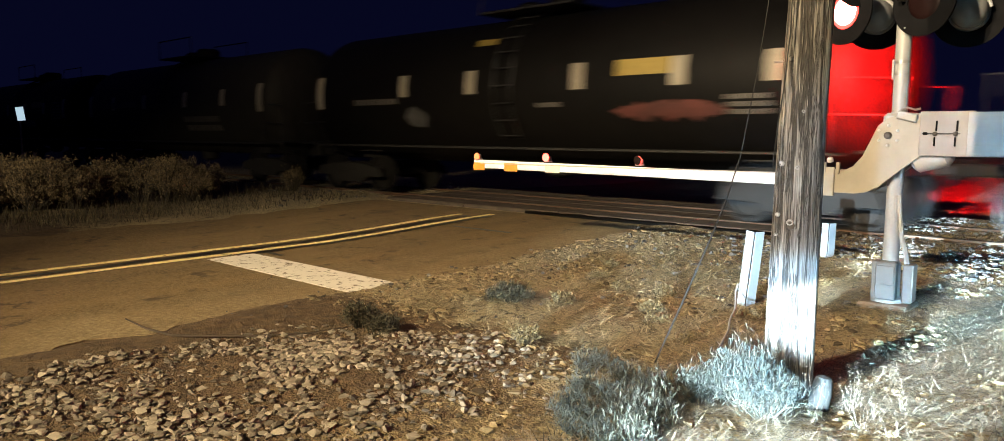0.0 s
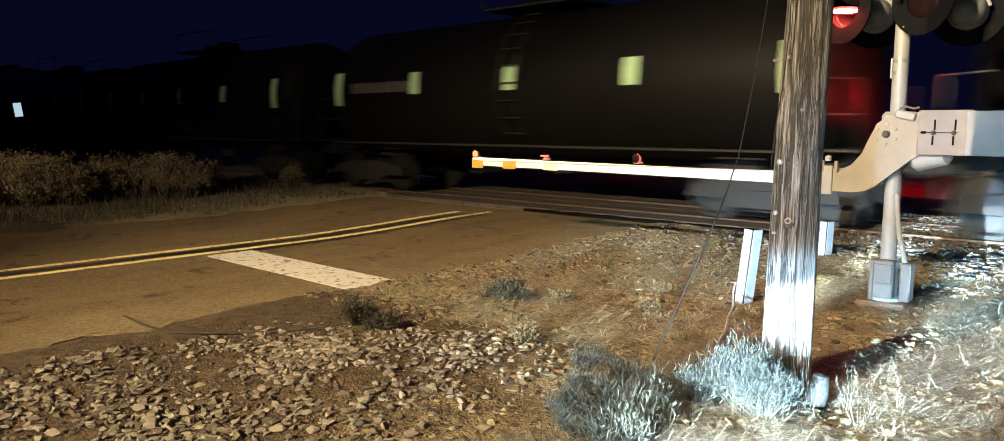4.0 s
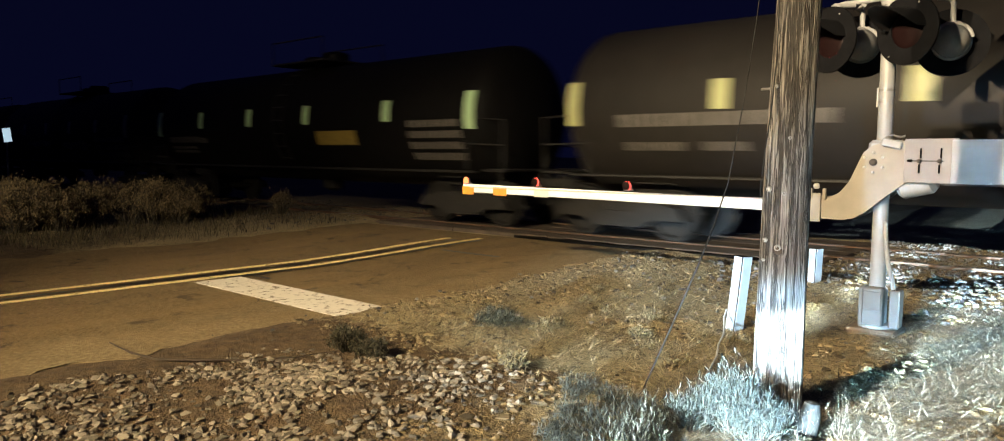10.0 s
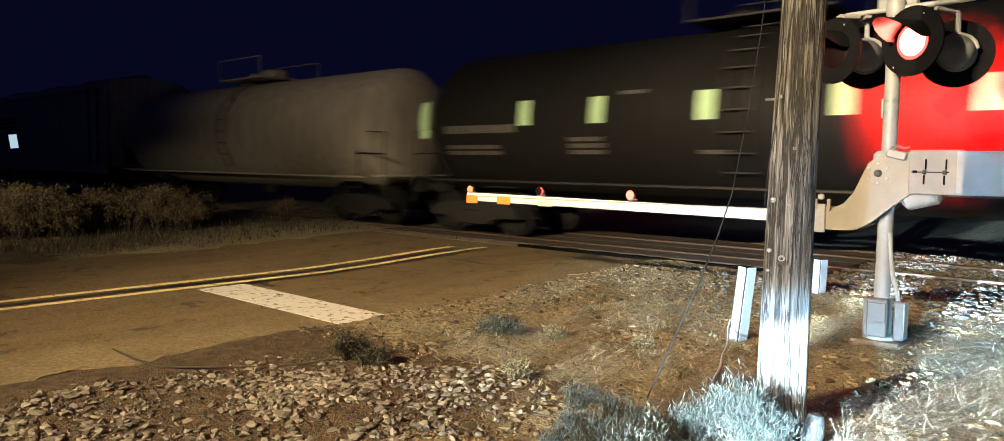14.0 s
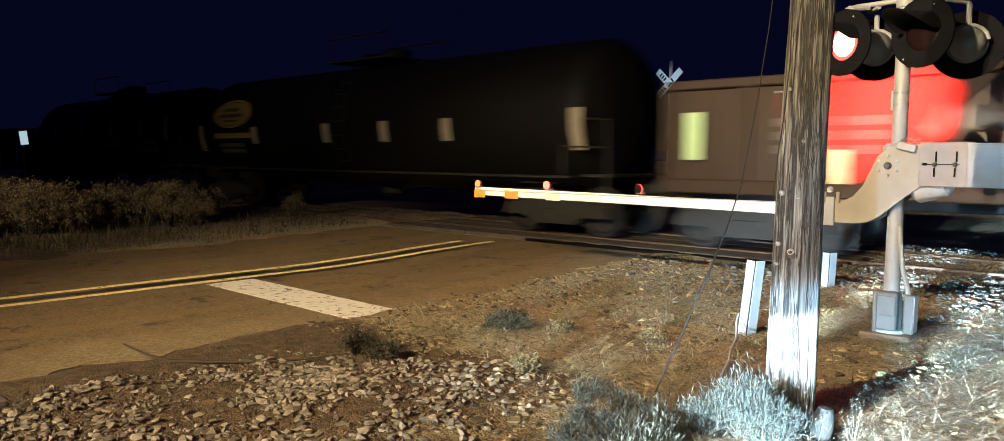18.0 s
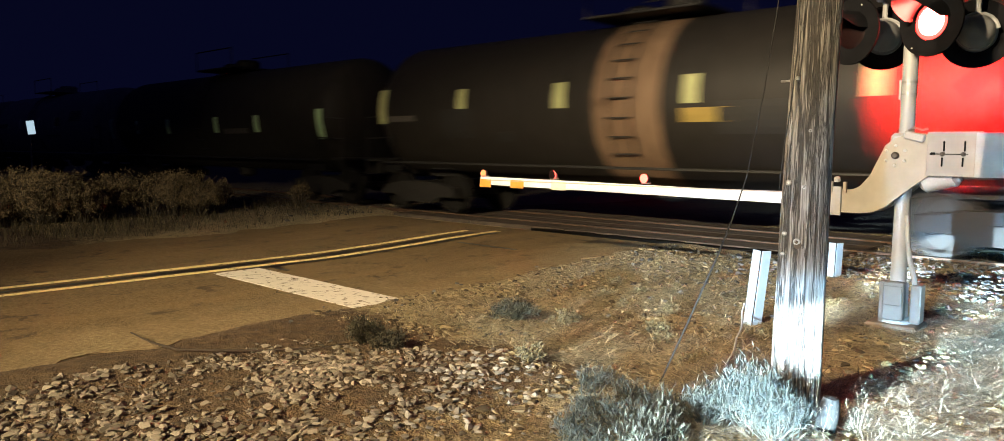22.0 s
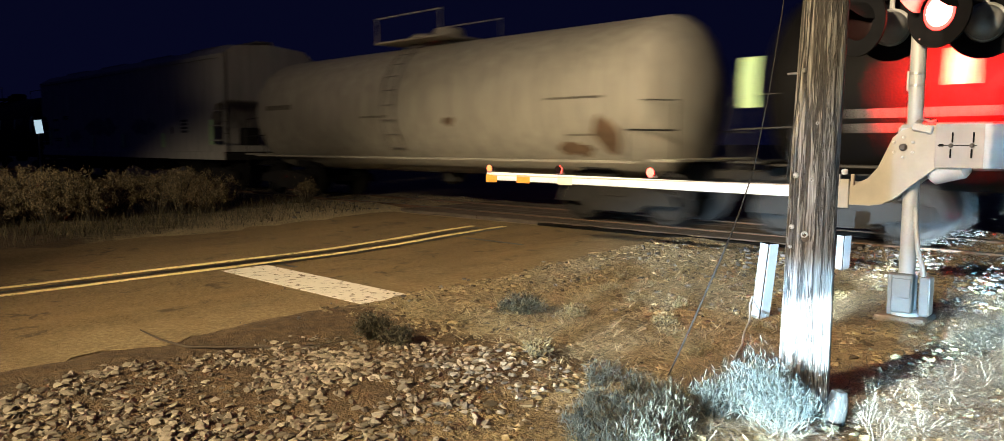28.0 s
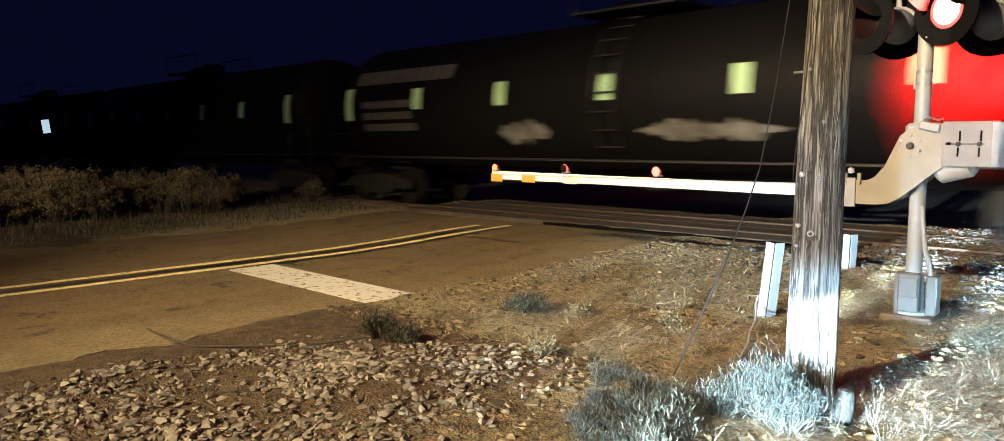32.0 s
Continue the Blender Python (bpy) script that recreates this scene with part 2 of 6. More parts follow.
def stones(name, a, b):
    n = Nodes(name)
    g = n.t.nodes.new("ShaderNodeNewGeometry")
    col = n.ramp(g.outputs["Random Per Island"], a, b, 0.0, 1.0)
    v = n.coords()
    col = n.mix(n.math("MULTIPLY", n.noise(v, 70, 4), 0.5), col, shade(a, 0.8))
    n.bump(n.noise(v, 160, 3), 0.4, 0.004)
    return n.done(col, 0.85)


def car_paint(name, c, rust=(0.10, 0.055, 0.03), at=0.66, rough=0.55, vary=0.2, gloss=0.2):
    """Rail car paint with streaks running down and grime."""
    n = Nodes(name)
    v = n.coords()
    streak = n.noise(n.coords((3.0, 3.0, 0.25)), 2.2, 6, 0.65)
    col = n.ramp(streak, shade(c, 1 - vary * 1.6), shade(c, 1 + vary * 0.6), 0.3, 0.7)
    col = n.mix(n.mask(n.noise(v, 0.9, 6, 0.7), at, at + 0.12), col, rust)
    fine = n.noise(v, 40, 3)
    n.bump(fine, 0.1, 0.003)
    n.p.inputs["Specular IOR Level"].default_value = gloss
    return n.done(col, n.math("ADD", n.math("MULTIPLY", fine, 0.2), rough - 0.1))


WOOD = wood_pole()
ASPHALT = asphalt()
SOIL = soil()
WHITE_LINE = worn_paint("worn_white_road_paint", (0.80, 0.75, 0.64), (0.14, 0.10, 0.05), 0.535, 0.63)
YELLOW_LINE = worn_paint("worn_yellow_road_paint", (0.98, 0.82, 0.36), (0.13, 0.093, 0.040), 0.54, 0.64)
TAR = plain("tar_seal", (0.018, 0.014, 0.011), 0.5, vary=0.3)
PEBBLE = stones("gravel_stone", (0.085, 0.070, 0.050), (0.37, 0.32, 0.24))
BALLAST = stones("ballast_stone", (0.040, 0.036, 0.032), (0.19, 0.178, 0.165))
CLOD = stones("dirt_clod", (0.022, 0.015, 0.007), (0.40, 0.31, 0.165))
STRAW = foliage("dry_straw", (0.040, 0.031, 0.014), (0.62, 0.53, 0.32))
PALE_STRAW = foliage("bleached_straw", (0.012, 0.010, 0.007), (0.41, 0.35, 0.255))
SAGE = foliage("sage_leaf_in_beam", (0.003, 0.005, 0.004), (0.030, 0.039, 0.032))
SAGE_STEM = foliage("sage_stem", (0.030, 0.026, 0.018), (0.085, 0.074, 0.056))
DARK_LEAF = foliage("dark_weed_leaf", (0.016, 0.015, 0.007), (0.060, 0.050, 0.022))
DRY_LEAF = foliage("dry_bush_leaf", (0.11, 0.082, 0.042), (0.34, 0.265, 0.14))
BROWN_LEAF = foliage("dead_weed_leaf", (0.045, 0.032, 0.013), (0.20, 0.15, 0.064))
GREEN_GRASS = foliage("dull_verge_grass", (0.026, 0.021, 0.009), (0.095, 0.076, 0.032))
GALV = plain("aluminium_paint", (0.29, 0.29, 0.29), 0.45, 0.0, 0.12, 5, dirt=(0.28, 0.24, 0.19), dirt_at=0.70)
CAST = plain("cast_bracket_paint", (0.250, 0.218, 0.172), 0.5, 0.0, 0.15, 4, dirt=(0.25, 0.20, 0.14), dirt_at=0.68)
PLATE = plain("pinkish_grey_plate_paint", (0.225, 0.198, 0.178), 0.5, 0.0, 0.15, 5, dirt=(0.20, 0.15, 0.11), dirt_at=0.68)
BOWL_PAINT = plain("dull_grey_housing", (0.15, 0.15, 0.15), 0.5, 0.0, 0.2, 6)
STEEL = plain("dull_steel", (0.30, 0.29, 0.28), 0.4, 0.7, 0.2, 12)
RAIL = plain("rusty_rail_side", (0.10, 0.055, 0.032), 0.8, 0.2, 0.35, 8)
RAIL_TOP = plain("polished_rail_head", (0.14, 0.125, 0.11), 0.38, 0.9, 0.15, 20)
TIE = plain("dark_sleeper_wood", (0.055, 0.042, 0.030), 0.9, 0, 0.35, 6, 0.4, (1, 0.1, 1))
PANEL = plain("crossing_panel_rubber", (0.072, 0.054, 0.040), 0.85, 0, 0.35, 5, 0.4)
BLACK = plain("flat_black_paint", (0.006, 0.006, 0.007), 0.85, 0, 0.3, 10)
BLACK.node_tree.nodes["Principled BSDF"].inputs["Specular IOR Level"].default_value = 0.08
DARK_BOLT = plain("dark_rusty_bolt", (0.045, 0.036, 0.030), 0.6, 0.0, 0.3, 30)
NAIL = plain("dull_nail_head", (0.34, 0.32, 0.29), 0.6, 0.0, 0.3, 30)
HOOD_LINING = plain("satin_black_hood_lining", (0.016, 0.015, 0.015), 0.38, 0, 0.2, 10)
BOLT = plain("bright_bolt_head", (0.42, 0.40, 0.37), 0.5, 0.0, 0.15, 30)
SHEET_WHITE = plain("white_sheeting", (0.82, 0.91, 1.0), 0.4, 0, 0.05, 10, 0.05)
SHEET_RED = plain("orange_red_sheeting", (0.90, 0.34, 0.06), 0.4, 0, 0.08, 10, 0.05)
SHEET_FADED = plain("faded_yellow_sheeting", (0.88, 0.84, 0.70), 0.4, 0, 0.08, 10, 0.05)
MARKER = plain("white_marker_plastic", (0.31, 0.36, 0.39), 0.45, 0, 0.12, 9, 0.1, dirt=(0.45, 0.42, 0.36), dirt_at=0.68)
GREY_BOX = plain("grey_box_paint", (0.125, 0.117, 0.107), 0.5, 0, 0.15, 9)
CABLE = plain("black_cable", (0.009, 0.008, 0.007), 0.8, 0, 0.3, 20)
WIRE_GREY = plain("grey_wire", (0.50, 0.49, 0.47), 0.5, 0.3, 0.2, 20)
RED_GLOW = glow("lit_red_lens", (1.0, 0.02, 0.016), 16.0)
RED_CORE = glow("hot_red_lens_core", (1.0, 0.07, 0.05), 220.0)
RED_BEAM = glow("lit_red_track_side_lens", (1.0, 0.005, 0.005), 900000.0)
RED_DARK = plain("unlit_red_lens", (0.009, 0.003, 0.003), 0.5, 0, 0.2, 30)
RED_DARK.node_tree.nodes["Principled BSDF"].inputs["Specular IOR Level"].default_value = 0.15
TIP_GLOW = glow("lit_tip_lamp", (1.0, 0.22, 0.08), 2.2)
ARM_GLOW = glow("lit_arm_lamp", (1.0, 0.05, 0.035), 14.0)
FAR_GLOW = glow("far_lamp_glass", (0.62, 0.86, 1.0), 0.75)

# ---- ground, road and track ----
TRACK_Y, RAIL_Z = 12.19, 0.20
ROAD_R, ROAD_L = -6.05, -13.2


def smooth01(a, b, x):
    t = max(0.0, min(1.0, (x - a) / (b - a)))
    return t * t * (3 - 2 * t)


def ground_z(x, y):
    z = 0.12 * smooth01(6.0, 10.2, y) * (1 - smooth01(14.5, 20, y))
    off_road = max(smooth01(ROAD_R - 0.45, ROAD_R + 0.25, x), 1 - smooth01(ROAD_L - 0.25, ROAD_L + 0.45, x))
    rough = 0.045 * noise.noise((x * 0.9, y * 0.9, 0)) + 0.018 * noise.noise((x * 3.1, y * 3.1, 4))
    near = 1 - smooth01(30, 60, math.hypot(x, y))
    return z - 0.012 + off_road * (rough * near + 0.042 * near)


def axis_steps(lo, hi, fine_lo, fine_hi, step):
    out, x = [], fine_lo
    while x < fine_hi:
        out.append(x)
        x += step
    s = step
    while x < hi:
        out.append(x)
        s *= 1.35
        x += s
    out.append(hi)
    s, x = step, fine_lo
    while x > lo:
        s *= 1.35
        x -= s
        out.insert(0, max(x, lo))
    return out


xs, ys = axis_steps(-2500, 2500, -20, 4, 0.16), axis_steps(-2500, 2500, -2, 16, 0.16)
gv = [(x, y, ground_z(x, y)) for y in ys for x in xs]
nx = len(xs)
gf = [(j * nx + i, j * nx + i + 1, (j + 1) * nx + i + 1, (j + 1) * nx + i) for j in range(len(ys) - 1) for i in range(nx - 1)]
ground_mesh = raw_mesh("ground", gv, gf, SOIL)
ground_mesh.polygons.foreach_set("use_smooth", [True] * len(gf))
tagged(new("ground", ground_mesh), "dry brown dirt ground with straw beside the road", "ground", kind="structure")


def road_z(y):
    return 0.012 + 0.12 * smooth01(6.0, 10.2, y) * (1 - smooth01(14.5, 20, y))


def strip(name, x0, x1, y0, y1, lift, mat, ragged=0.0, thick=0.05, step=0.3, columns=1):
    """A sheet laid along the road's surface."""
    ys_, y = [], y0
    while y < y1 - 1e-6:
        ys_.append(y)
        y += step
    ys_.append(y1)
    pts, faces, w = [], [], columns + 1
    for y in ys_:
        a = x0 + ragged * noise.noise((y * 1.7, x0, 2.0))
        b = x1 + ragged * noise.noise((y * 0.9, x1, 7.0)) + 0.3 * ragged * noise.noise((y * 5.0, x1, 3.0))
        pts += [(a + (b - a) * k / columns, y, road_z(y) + lift) for k in range(w)]
    for i in range(len(ys_) - 1):
        for k in range(columns):
            faces.append((i * w + k, i * w + k + 1, (i + 1) * w + k + 1, (i + 1) * w + k))
    n = len(pts)
    pts += [(x, y, z - thick) for x, y, z in pts]
    for i in range(len(ys_) - 1):
        faces.append((i * w, (i + 1) * w, n + (i + 1) * w, n + i * w))
        faces.append((i * w + columns, n + i * w + columns, n + (i + 1) * w + columns, (i + 1) * w + columns))
    faces.append((0, n, n + columns, columns))
    e = (len(ys_) - 1) * w
    faces.append((e, e + columns, n + e + columns, n + e))
    return new(name, raw_mesh(name, pts, faces, mat))


GAP0, GAP1 = 10.42, 13.95  # the crossing's panels lie between these
tagged(strip("road", ROAD_L, ROAD_R, -40, GAP0, 0.0, ASPHALT, 0.6, step=0.06), "worn dusty asphalt road", "road", kind="structure")
tagged(strip("road", ROAD_L, ROAD_R, GAP1, 160, 0.0, ASPHALT, 0.16, step=1.0), "worn dusty asphalt road beyond the track", "road", kind="structure")
tagged(strip("stop_line", -9.0, -5.72, 4.45, 5.08, 0.005, WHITE_LINE, 0.0, 0.004), "worn white stop line painted on the asphalt", "road marking", kind="structure")
for x in (-9.70, -9.20):
    tagged(strip("centre_line", x - 0.060, x + 0.060, -12, 9.6 if x < -9.5 else 9.9, 0.005, YELLOW_LINE, 0.02, 0.004), "worn yellow centre line", "road marking", kind="structure")
for x0, x1, y0, y1 in ((-8.75, -7.5, 8.45, 8.52), (-9.10, -8.98, 4.9, 9.7), (-9.6, -8.6, 5.22, 5.29), (-9.50, -9.38, 1.0, 9.5)):
    tagged(strip("tar_seam", x0, x1, y0, y1, 0.004, TAR, 0.05, 0.003, 0.1), "black tar crack seal on the asphalt", "tar seam", kind="structure")

# crossing panels: two rows outside and one pair between the rails
crossing = thing("crossing_panels", "dark rubber crossing panels between the rails", "crossing", kind="structure")
xa = ROAD_L + 0.1
while xa < -3.9:
    for y0, y1 in ((10.66, 11.36), (11.56, 12.17), (12.19, 12.80), (13.02, 13.86)):
        b = Build().box((xa + 1.2, (y0 + y1) / 2, 0.10), (2.38, y1 - y0 - 0.015, 0.16), 0.015)
        part("panel", b, PANEL, crossing)
    xa += 2.4


b = Build()
pts, count = [], 27
for k in range(count):  # ragged black strip that stands a little above the asphalt
    x = -8.95 + 0.195 * k
    half = min(0.085, 0.02 + 0.08 * k / 5) + 0.03 * noise.noise((x * 2.3, 1.0, 5.0))
    y, top = 10.535 + 0.02 * noise.noise((x * 1.1, 4.0, 2.0)), 0.170 + 0.022 * noise.noise((x * 2.9, 7.0, 1.0))
    pts += [(x, y - half, top), (x, y + half, top), (x, y + half, 0.02), (x, y - half, 0.02)]
b.add(pts, [(4 * k + i, 4 * k + (i + 1) % 4, 4 * k + 4 + (i + 1) % 4, 4 * k + 4 + i) for k in range(count - 1) for i in range(4)] + [(0, 1, 2, 3), tuple(4 * count - 4 + i for i in (3, 2, 1, 0))])
EDGE_BLACK = plain("black_edge_strip", (0.005, 0.0045, 0.004), 0.95, 0, 0.3, 9)
EDGE_BLACK.node_tree.nodes["Principled BSDF"].inputs["Specular IOR Level"].default_value = 0.03
part("edge_strip", b, EDGE_BLACK, crossing, "black raised strip along the asphalt's edge")


def rail_profile():
    return [(-0.07, 0), (0.07, 0), (0.07, 0.012), (0.012, 0.035), (0.010, 0.115), (0.036, 0.128), (0.036, 0.160), (0.028, 0.168),
            (-0.028, 0.168), (-0.036, 0.160), (-0.036, 0.128), (-0.010, 0.115), (-0.012, 0.035), (-0.07, 0.012)]


for side in (-1, 1):
    yc = TRACK_Y + side * 0.7525
    prof = rail_profile()
    n = len(prof)
    pts = [(x, yc + a, RAIL_Z - 0.168 + z) for x in (-900, -60, -30, -15, 0, 15, 60, 900) for a, z in prof]
    faces, idx = [], []
    for k in range(7):
        for i in range(n):
            j = (i + 1) % n
            faces.append((k * n + i, k * n + j, (k + 1) * n + j, (k + 1) * n + i))
            idx.append(1 if 6 <= i <= 8 else 0)
    me = raw_mesh("rail", pts, faces, [RAIL, RAIL_TOP], idx)
    tagged(new("rail", me), "steel rail with a polished head and rusty sides", "rail", "running rails")

sleeper = Build().box((0, 0, 0), (0.22, 2.6, 0.17), 0.012).mesh("sleeper", TIE)
track_bed = thing("sleepers", "dark wooden sleepers set in the ballast", "sleepers", kind="structure")
x = -34.0
while x < 6:
    if not ROAD_L - 0.2 < x < -3.8:
        part("sleeper", sleeper, None, track_bed, at=pose(x + random.uniform(-0.02, 0.02), TRACK_Y, RAIL_Z - 0.168 - 0.075, 0, 0, random.uniform(-0.6, 0.6)))
    x += 0.52

# ---- loose stones ----


def stone_shapes(count):
    shapes = []
    for k in range(count):
        bm = bmesh.new()
        s = Vector((random.uniform(0.8, 1.3), random.uniform(0.6, 1.0), random.uniform(0.35, 0.62)))
        for _ in range(11):
            d = Vector((random.gauss(0, 1), random.gauss(0, 1), random.gauss(0, 1))).normalized()
            bm.verts.new((d.x * s.x, d.y * s.y, d.z * s.z))
        hull = bmesh.ops.convex_hull(bm, input=bm.verts[:])
        bmesh.ops.delete(bm, geom=list({v for v in hull["geom_interior"] + hull["geom_unused"] if isinstance(v, bmesh.types.BMVert)}), context="VERTS")
        bmesh.ops.triangulate(bm, faces=bm.faces[:])
        bm.verts.index_update()
        shapes.append((np.array([v.co[:] for v in bm.verts]), np.array([[v.index for v in f.verts] for f in bm.faces])))
        bm.free()
    return shapes


SHAPES = stone_shapes(40)


def scatter_stones(name, spots, mat, label, category):
    """spots: (x, y, z, radius) of every stone."""
    vs, fs, o = [], [], 0
    for x, y, z, r in spots:
        v, f = SHAPES[random.randrange(len(SHAPES))]
        a, tilt = random.uniform(0, 6.283), random.uniform(-0.35, 0.35)
        ca, sa, ct, st = math.cos(a), math.sin(a), math.cos(tilt), math.sin(tilt)
        rot = np.array([[ca, -sa * ct, sa * st], [sa, ca * ct, -ca * st], [0, st, ct]])
        vs.append(v @ rot.T * r + (x, y, z))
        fs.append(f + o)
        o += len(v)
    me = raw_mesh(name, np.concatenate(vs).tolist(), np.concatenate(fs).tolist(), mat)
    return tagged(new(name, me), label, category, kind="stuff")


def gravel_density(x, y):
    """The heap of gravel beside the road, thinning towards the grass."""
    edge = x - (ROAD_R + 0.62 + 0.25 * noise.noise((y * 0.8, 3, 0)))
    far = 3.88 + 0.30 * noise.noise((x * 1.1, 5, 0)) + 0.55 * min(0.5, x + 4.3) - y
    right = -3.15 + 0.35 * noise.noise((y * 1.2, 9, 0)) - x
    d = smooth01(-0.15, 0.35, edge) * smooth01(-0.25, 0.5, far) * smooth01(-0.6, 0.7, right) * smooth01(-2.0, 0.4, y + 1.1 * noise.noise((x * 0.9, y * 0.9, 17)))
    return d * max(0.05, 0.42 + 0.9 * noise.noise((x * 1.5, y * 1.5, 1)) + 0.5 * noise.noise((x * 4.1, y * 4.1, 3)))


spots = []
while len(spots) < 5300:
    x, y = random.uniform(-6.2, -2.2), random.uniform(-2.2, 4.6)
    if random.random() < gravel_density(x, y):
        r = 0.012 + 0.030 * random.random() ** 1.5
        spots.append((x, y, ground_z(x, y) + r * 0.25, r))
scatter_stones("gravel", spots, PEBBLE, "heap of pale crushed gravel on dirt beside the road", "gravel")

spots = []
while len(spots) < 7000:
    x, y = random.uniform(-30, 4.5) if random.random() < 0.35 else random.uniform(-4.2, 2.5), random.uniform(7.6, 14.4)
    if ROAD_L - 0.2 < x < -3.85 and y > 10.3 or ROAD_L - 0.3 < x < ROAD_R + 0.2:
        continue
    want = smooth01(7.6, 9.8, y + 0.7 * noise.noise((x, y * 0.7, 3))) * (0.3 + 0.7 * smooth01(-2.9, -2.0, x) if x > -4.3 and y < 10.2 else 1)
    if random.random() < want:
        r = 0.018 + 0.034 * random.random() ** 1.6
        spots.append((x, y, ground_z(x, y) + r * 0.3, r))
scatter_stones("ballast", spots, BALLAST, "grey crushed ballast stones along the track", "ballast")

spots = []
while len(spots) < 420:
    x, y = random.uniform(-6.6, 1.5), random.uniform(3.0, 10.2)
    if x > ROAD_R - 0.3 and random.random() < 0.25 + 0.75 * max(0, noise.noise((x * 0.8, y * 0.8, 6))):
        r = 0.008 + 0.030 * random.random() ** 2.5
        spots.append((x, y, (ground_z(x, y) if x > ROAD_R else road_z(y)) + r * 0.3, r))
while len(spots) < 760:
    x, y = random.gauss(-3.7, 0.8), random.gauss(8.3, 0.9)
    if x > ROAD_R + 0.3 and y < 10.2:
        r = 0.016 + 0.040 * random.random() ** 2
        spots.append((x, y, ground_z(x, y) + r * 0.3, r))
scatter_stones("loose_stones", spots, BALLAST, "scattered pale stones in the dry grass", "stones")

spots = []
while len(spots) < 8500:
    x, y = random.uniform(-6.3, 0.5), random.uniform(2.6, 10.2)
    if random.random() < 0.15 + 0.9 * max(0, noise.noise((x * 1.1, y * 1.1, 31))) and (x > -3.2 or y > 4.0):
        r = 0.010 + 0.040 * random.random() ** 2.2
        spots.append((x, y, ground_z(x, y) + r * 0.1, r))
scatter_stones("dirt_clods", spots, CLOD, "crumbled brown dirt clods among straw", "dirt clods")


# ---- grass and plants ----
def blades(name, items, mat, label, category):
    """items: foot, direction (unit), length, width, droop of every blade."""
    vs, fs = [], []
    for (x, y, z), d, ln, w, droop in items:
        side = Vector((-d.y, d.x, 0))
        if side.length < 1e-4:
            side = Vector((1, 0, 0))
        side = side.normalized() * w
        o = len(vs)
        p = Vector((x, y, z))
        for k, t in enumerate((0, 0.5, 1.0)):
            q = p + d * ln * t - Vector((0, 0, droop * ln * t * t))
            s = side * (1 - 0.75 * t)
            vs += [tuple(q - s), tuple(q + s)]
        fs += [(o, o + 1, o + 3, o + 2), (o + 2, o + 3, o + 5, o + 4)]
    return tagged(new(name, raw_mesh(name, vs, fs, mat)), label, category, kind="stuff")


def grass_want(x, y):
    if x < ROAD_R + 0.15:
        return 0.0
    d = 0.50 + 0.7 * noise.noise((x * 0.7, y * 0.7, 11)) + 0.7 * noise.noise((x * 2.3, y * 2.3, 2))
    heap = smooth01(-0.3, 0.3, 4.3 + 0.30 * noise.noise((x * 1.1, 5, 0)) + 0.10 * (x + 4) - y) * smooth01(-0.8, 0.3, -3.0 + 0.35 * noise.noise((y * 1.2, 9, 0)) - x)
    d *= 1 - 0.97 * heap
    patch = math.hypot((x + 1.85) / 0.75, (y - 6.1) / 0.8)  # bare brown patch behind the pole
    d *= smooth01(0.6, 1.2, patch)
    d *= 1 - 0.8 * smooth01(8.0, 9.6, y)
    d *= 0.12 + 0.88 * smooth01(ROAD_R + 0.15, ROAD_R + 1.5, x + 0.6 * noise.noise((x, y * 0.8, 14)))
    return max(0.0, d)


def in_view(x, y):
    ahead, across = -0.683 * x + 0.73 * y, 0.73 * x + 0.683 * y
    return ahead > 1.9 and abs(across) < 0.74 * ahead


def straw_mat(count, x0, x1, y0, y1, thick, rise, length=(0.05, 0.20)):
    """Lying straw, combed in swirls."""
    items = []
    while len(items) < count:
        x, y = random.uniform(x0, x1), random.uniform(y0, y1)
        if in_view(x, y) and random.random() < grass_want(x, y) ** 1.5:
            a = random.gauss(0.75 + 1.6 * noise.noise((x * 1.3, y * 1.3, 21)), 0.9)
            up = abs(random.gauss(0.10, 0.16)) + rise
            d = Vector((math.cos(a), math.sin(a), up)).normalized()
            if random.random() < 0.5:
                d.x, d.y = -d.x, -d.y
            ln = random.uniform(*length)
            items.append(((x, y, ground_z(x, y) + random.uniform(0, 0.03)), d, ln, random.uniform(0.0013, 0.0032) * thick, random.uniform(-0.02, 0.25) * min(1, up * 4)))
    return items


def tufts(count, x0, x1, y0, y1, per, ln0, ln1, thick):
    """Clumps of blades that spread from one foot."""
    items = []
    made = 0
    while made < count:
        x, y = random.uniform(x0, x1), random.uniform(y0, y1)
        if not (in_view(x, y) and random.random() < grass_want(x, y) + 0.1):
            continue
        made += 1
        size = random.uniform(0.5, 1.0)
        for _ in range(per):
            a, up = random.uniform(0, 6.283), random.uniform(0.25, 1.4)
            d = Vector((math.cos(a), math.sin(a), up)).normalized()
            px, py = x + random.gauss(0, 0.03), y + random.gauss(0, 0.03)
            items.append(((px, py, ground_z(px, py) - 0.005), d, random.uniform(ln0, ln1) * size, random.uniform(0.0013, 0.0030) * thick, random.uniform(0.2, 0.9)))
    return items


blades("dry_grass", straw_mat(22000, -6.0, -2.3, 3.6, 9.8, 1.75, 0.05, (0.05, 0.19)) + tufts(1500, -6.0, -2.3, 4.0, 10.0, 18, 0.03, 0.10, 1.7), STRAW, "matted dry straw grass on the dirt verge", "grass")
blades("bleached_grass", straw_mat(46000, -2.5, 2.2, 1.4, 8.6, 1.05, 0.06, (0.04, 0.17)) + tufts(500, -2.5, 2.0, 2.5, 9.0, 20, 0.06, 0.18, 1.0), PALE_STRAW, "bleached flattened straw around the pole", "grass")

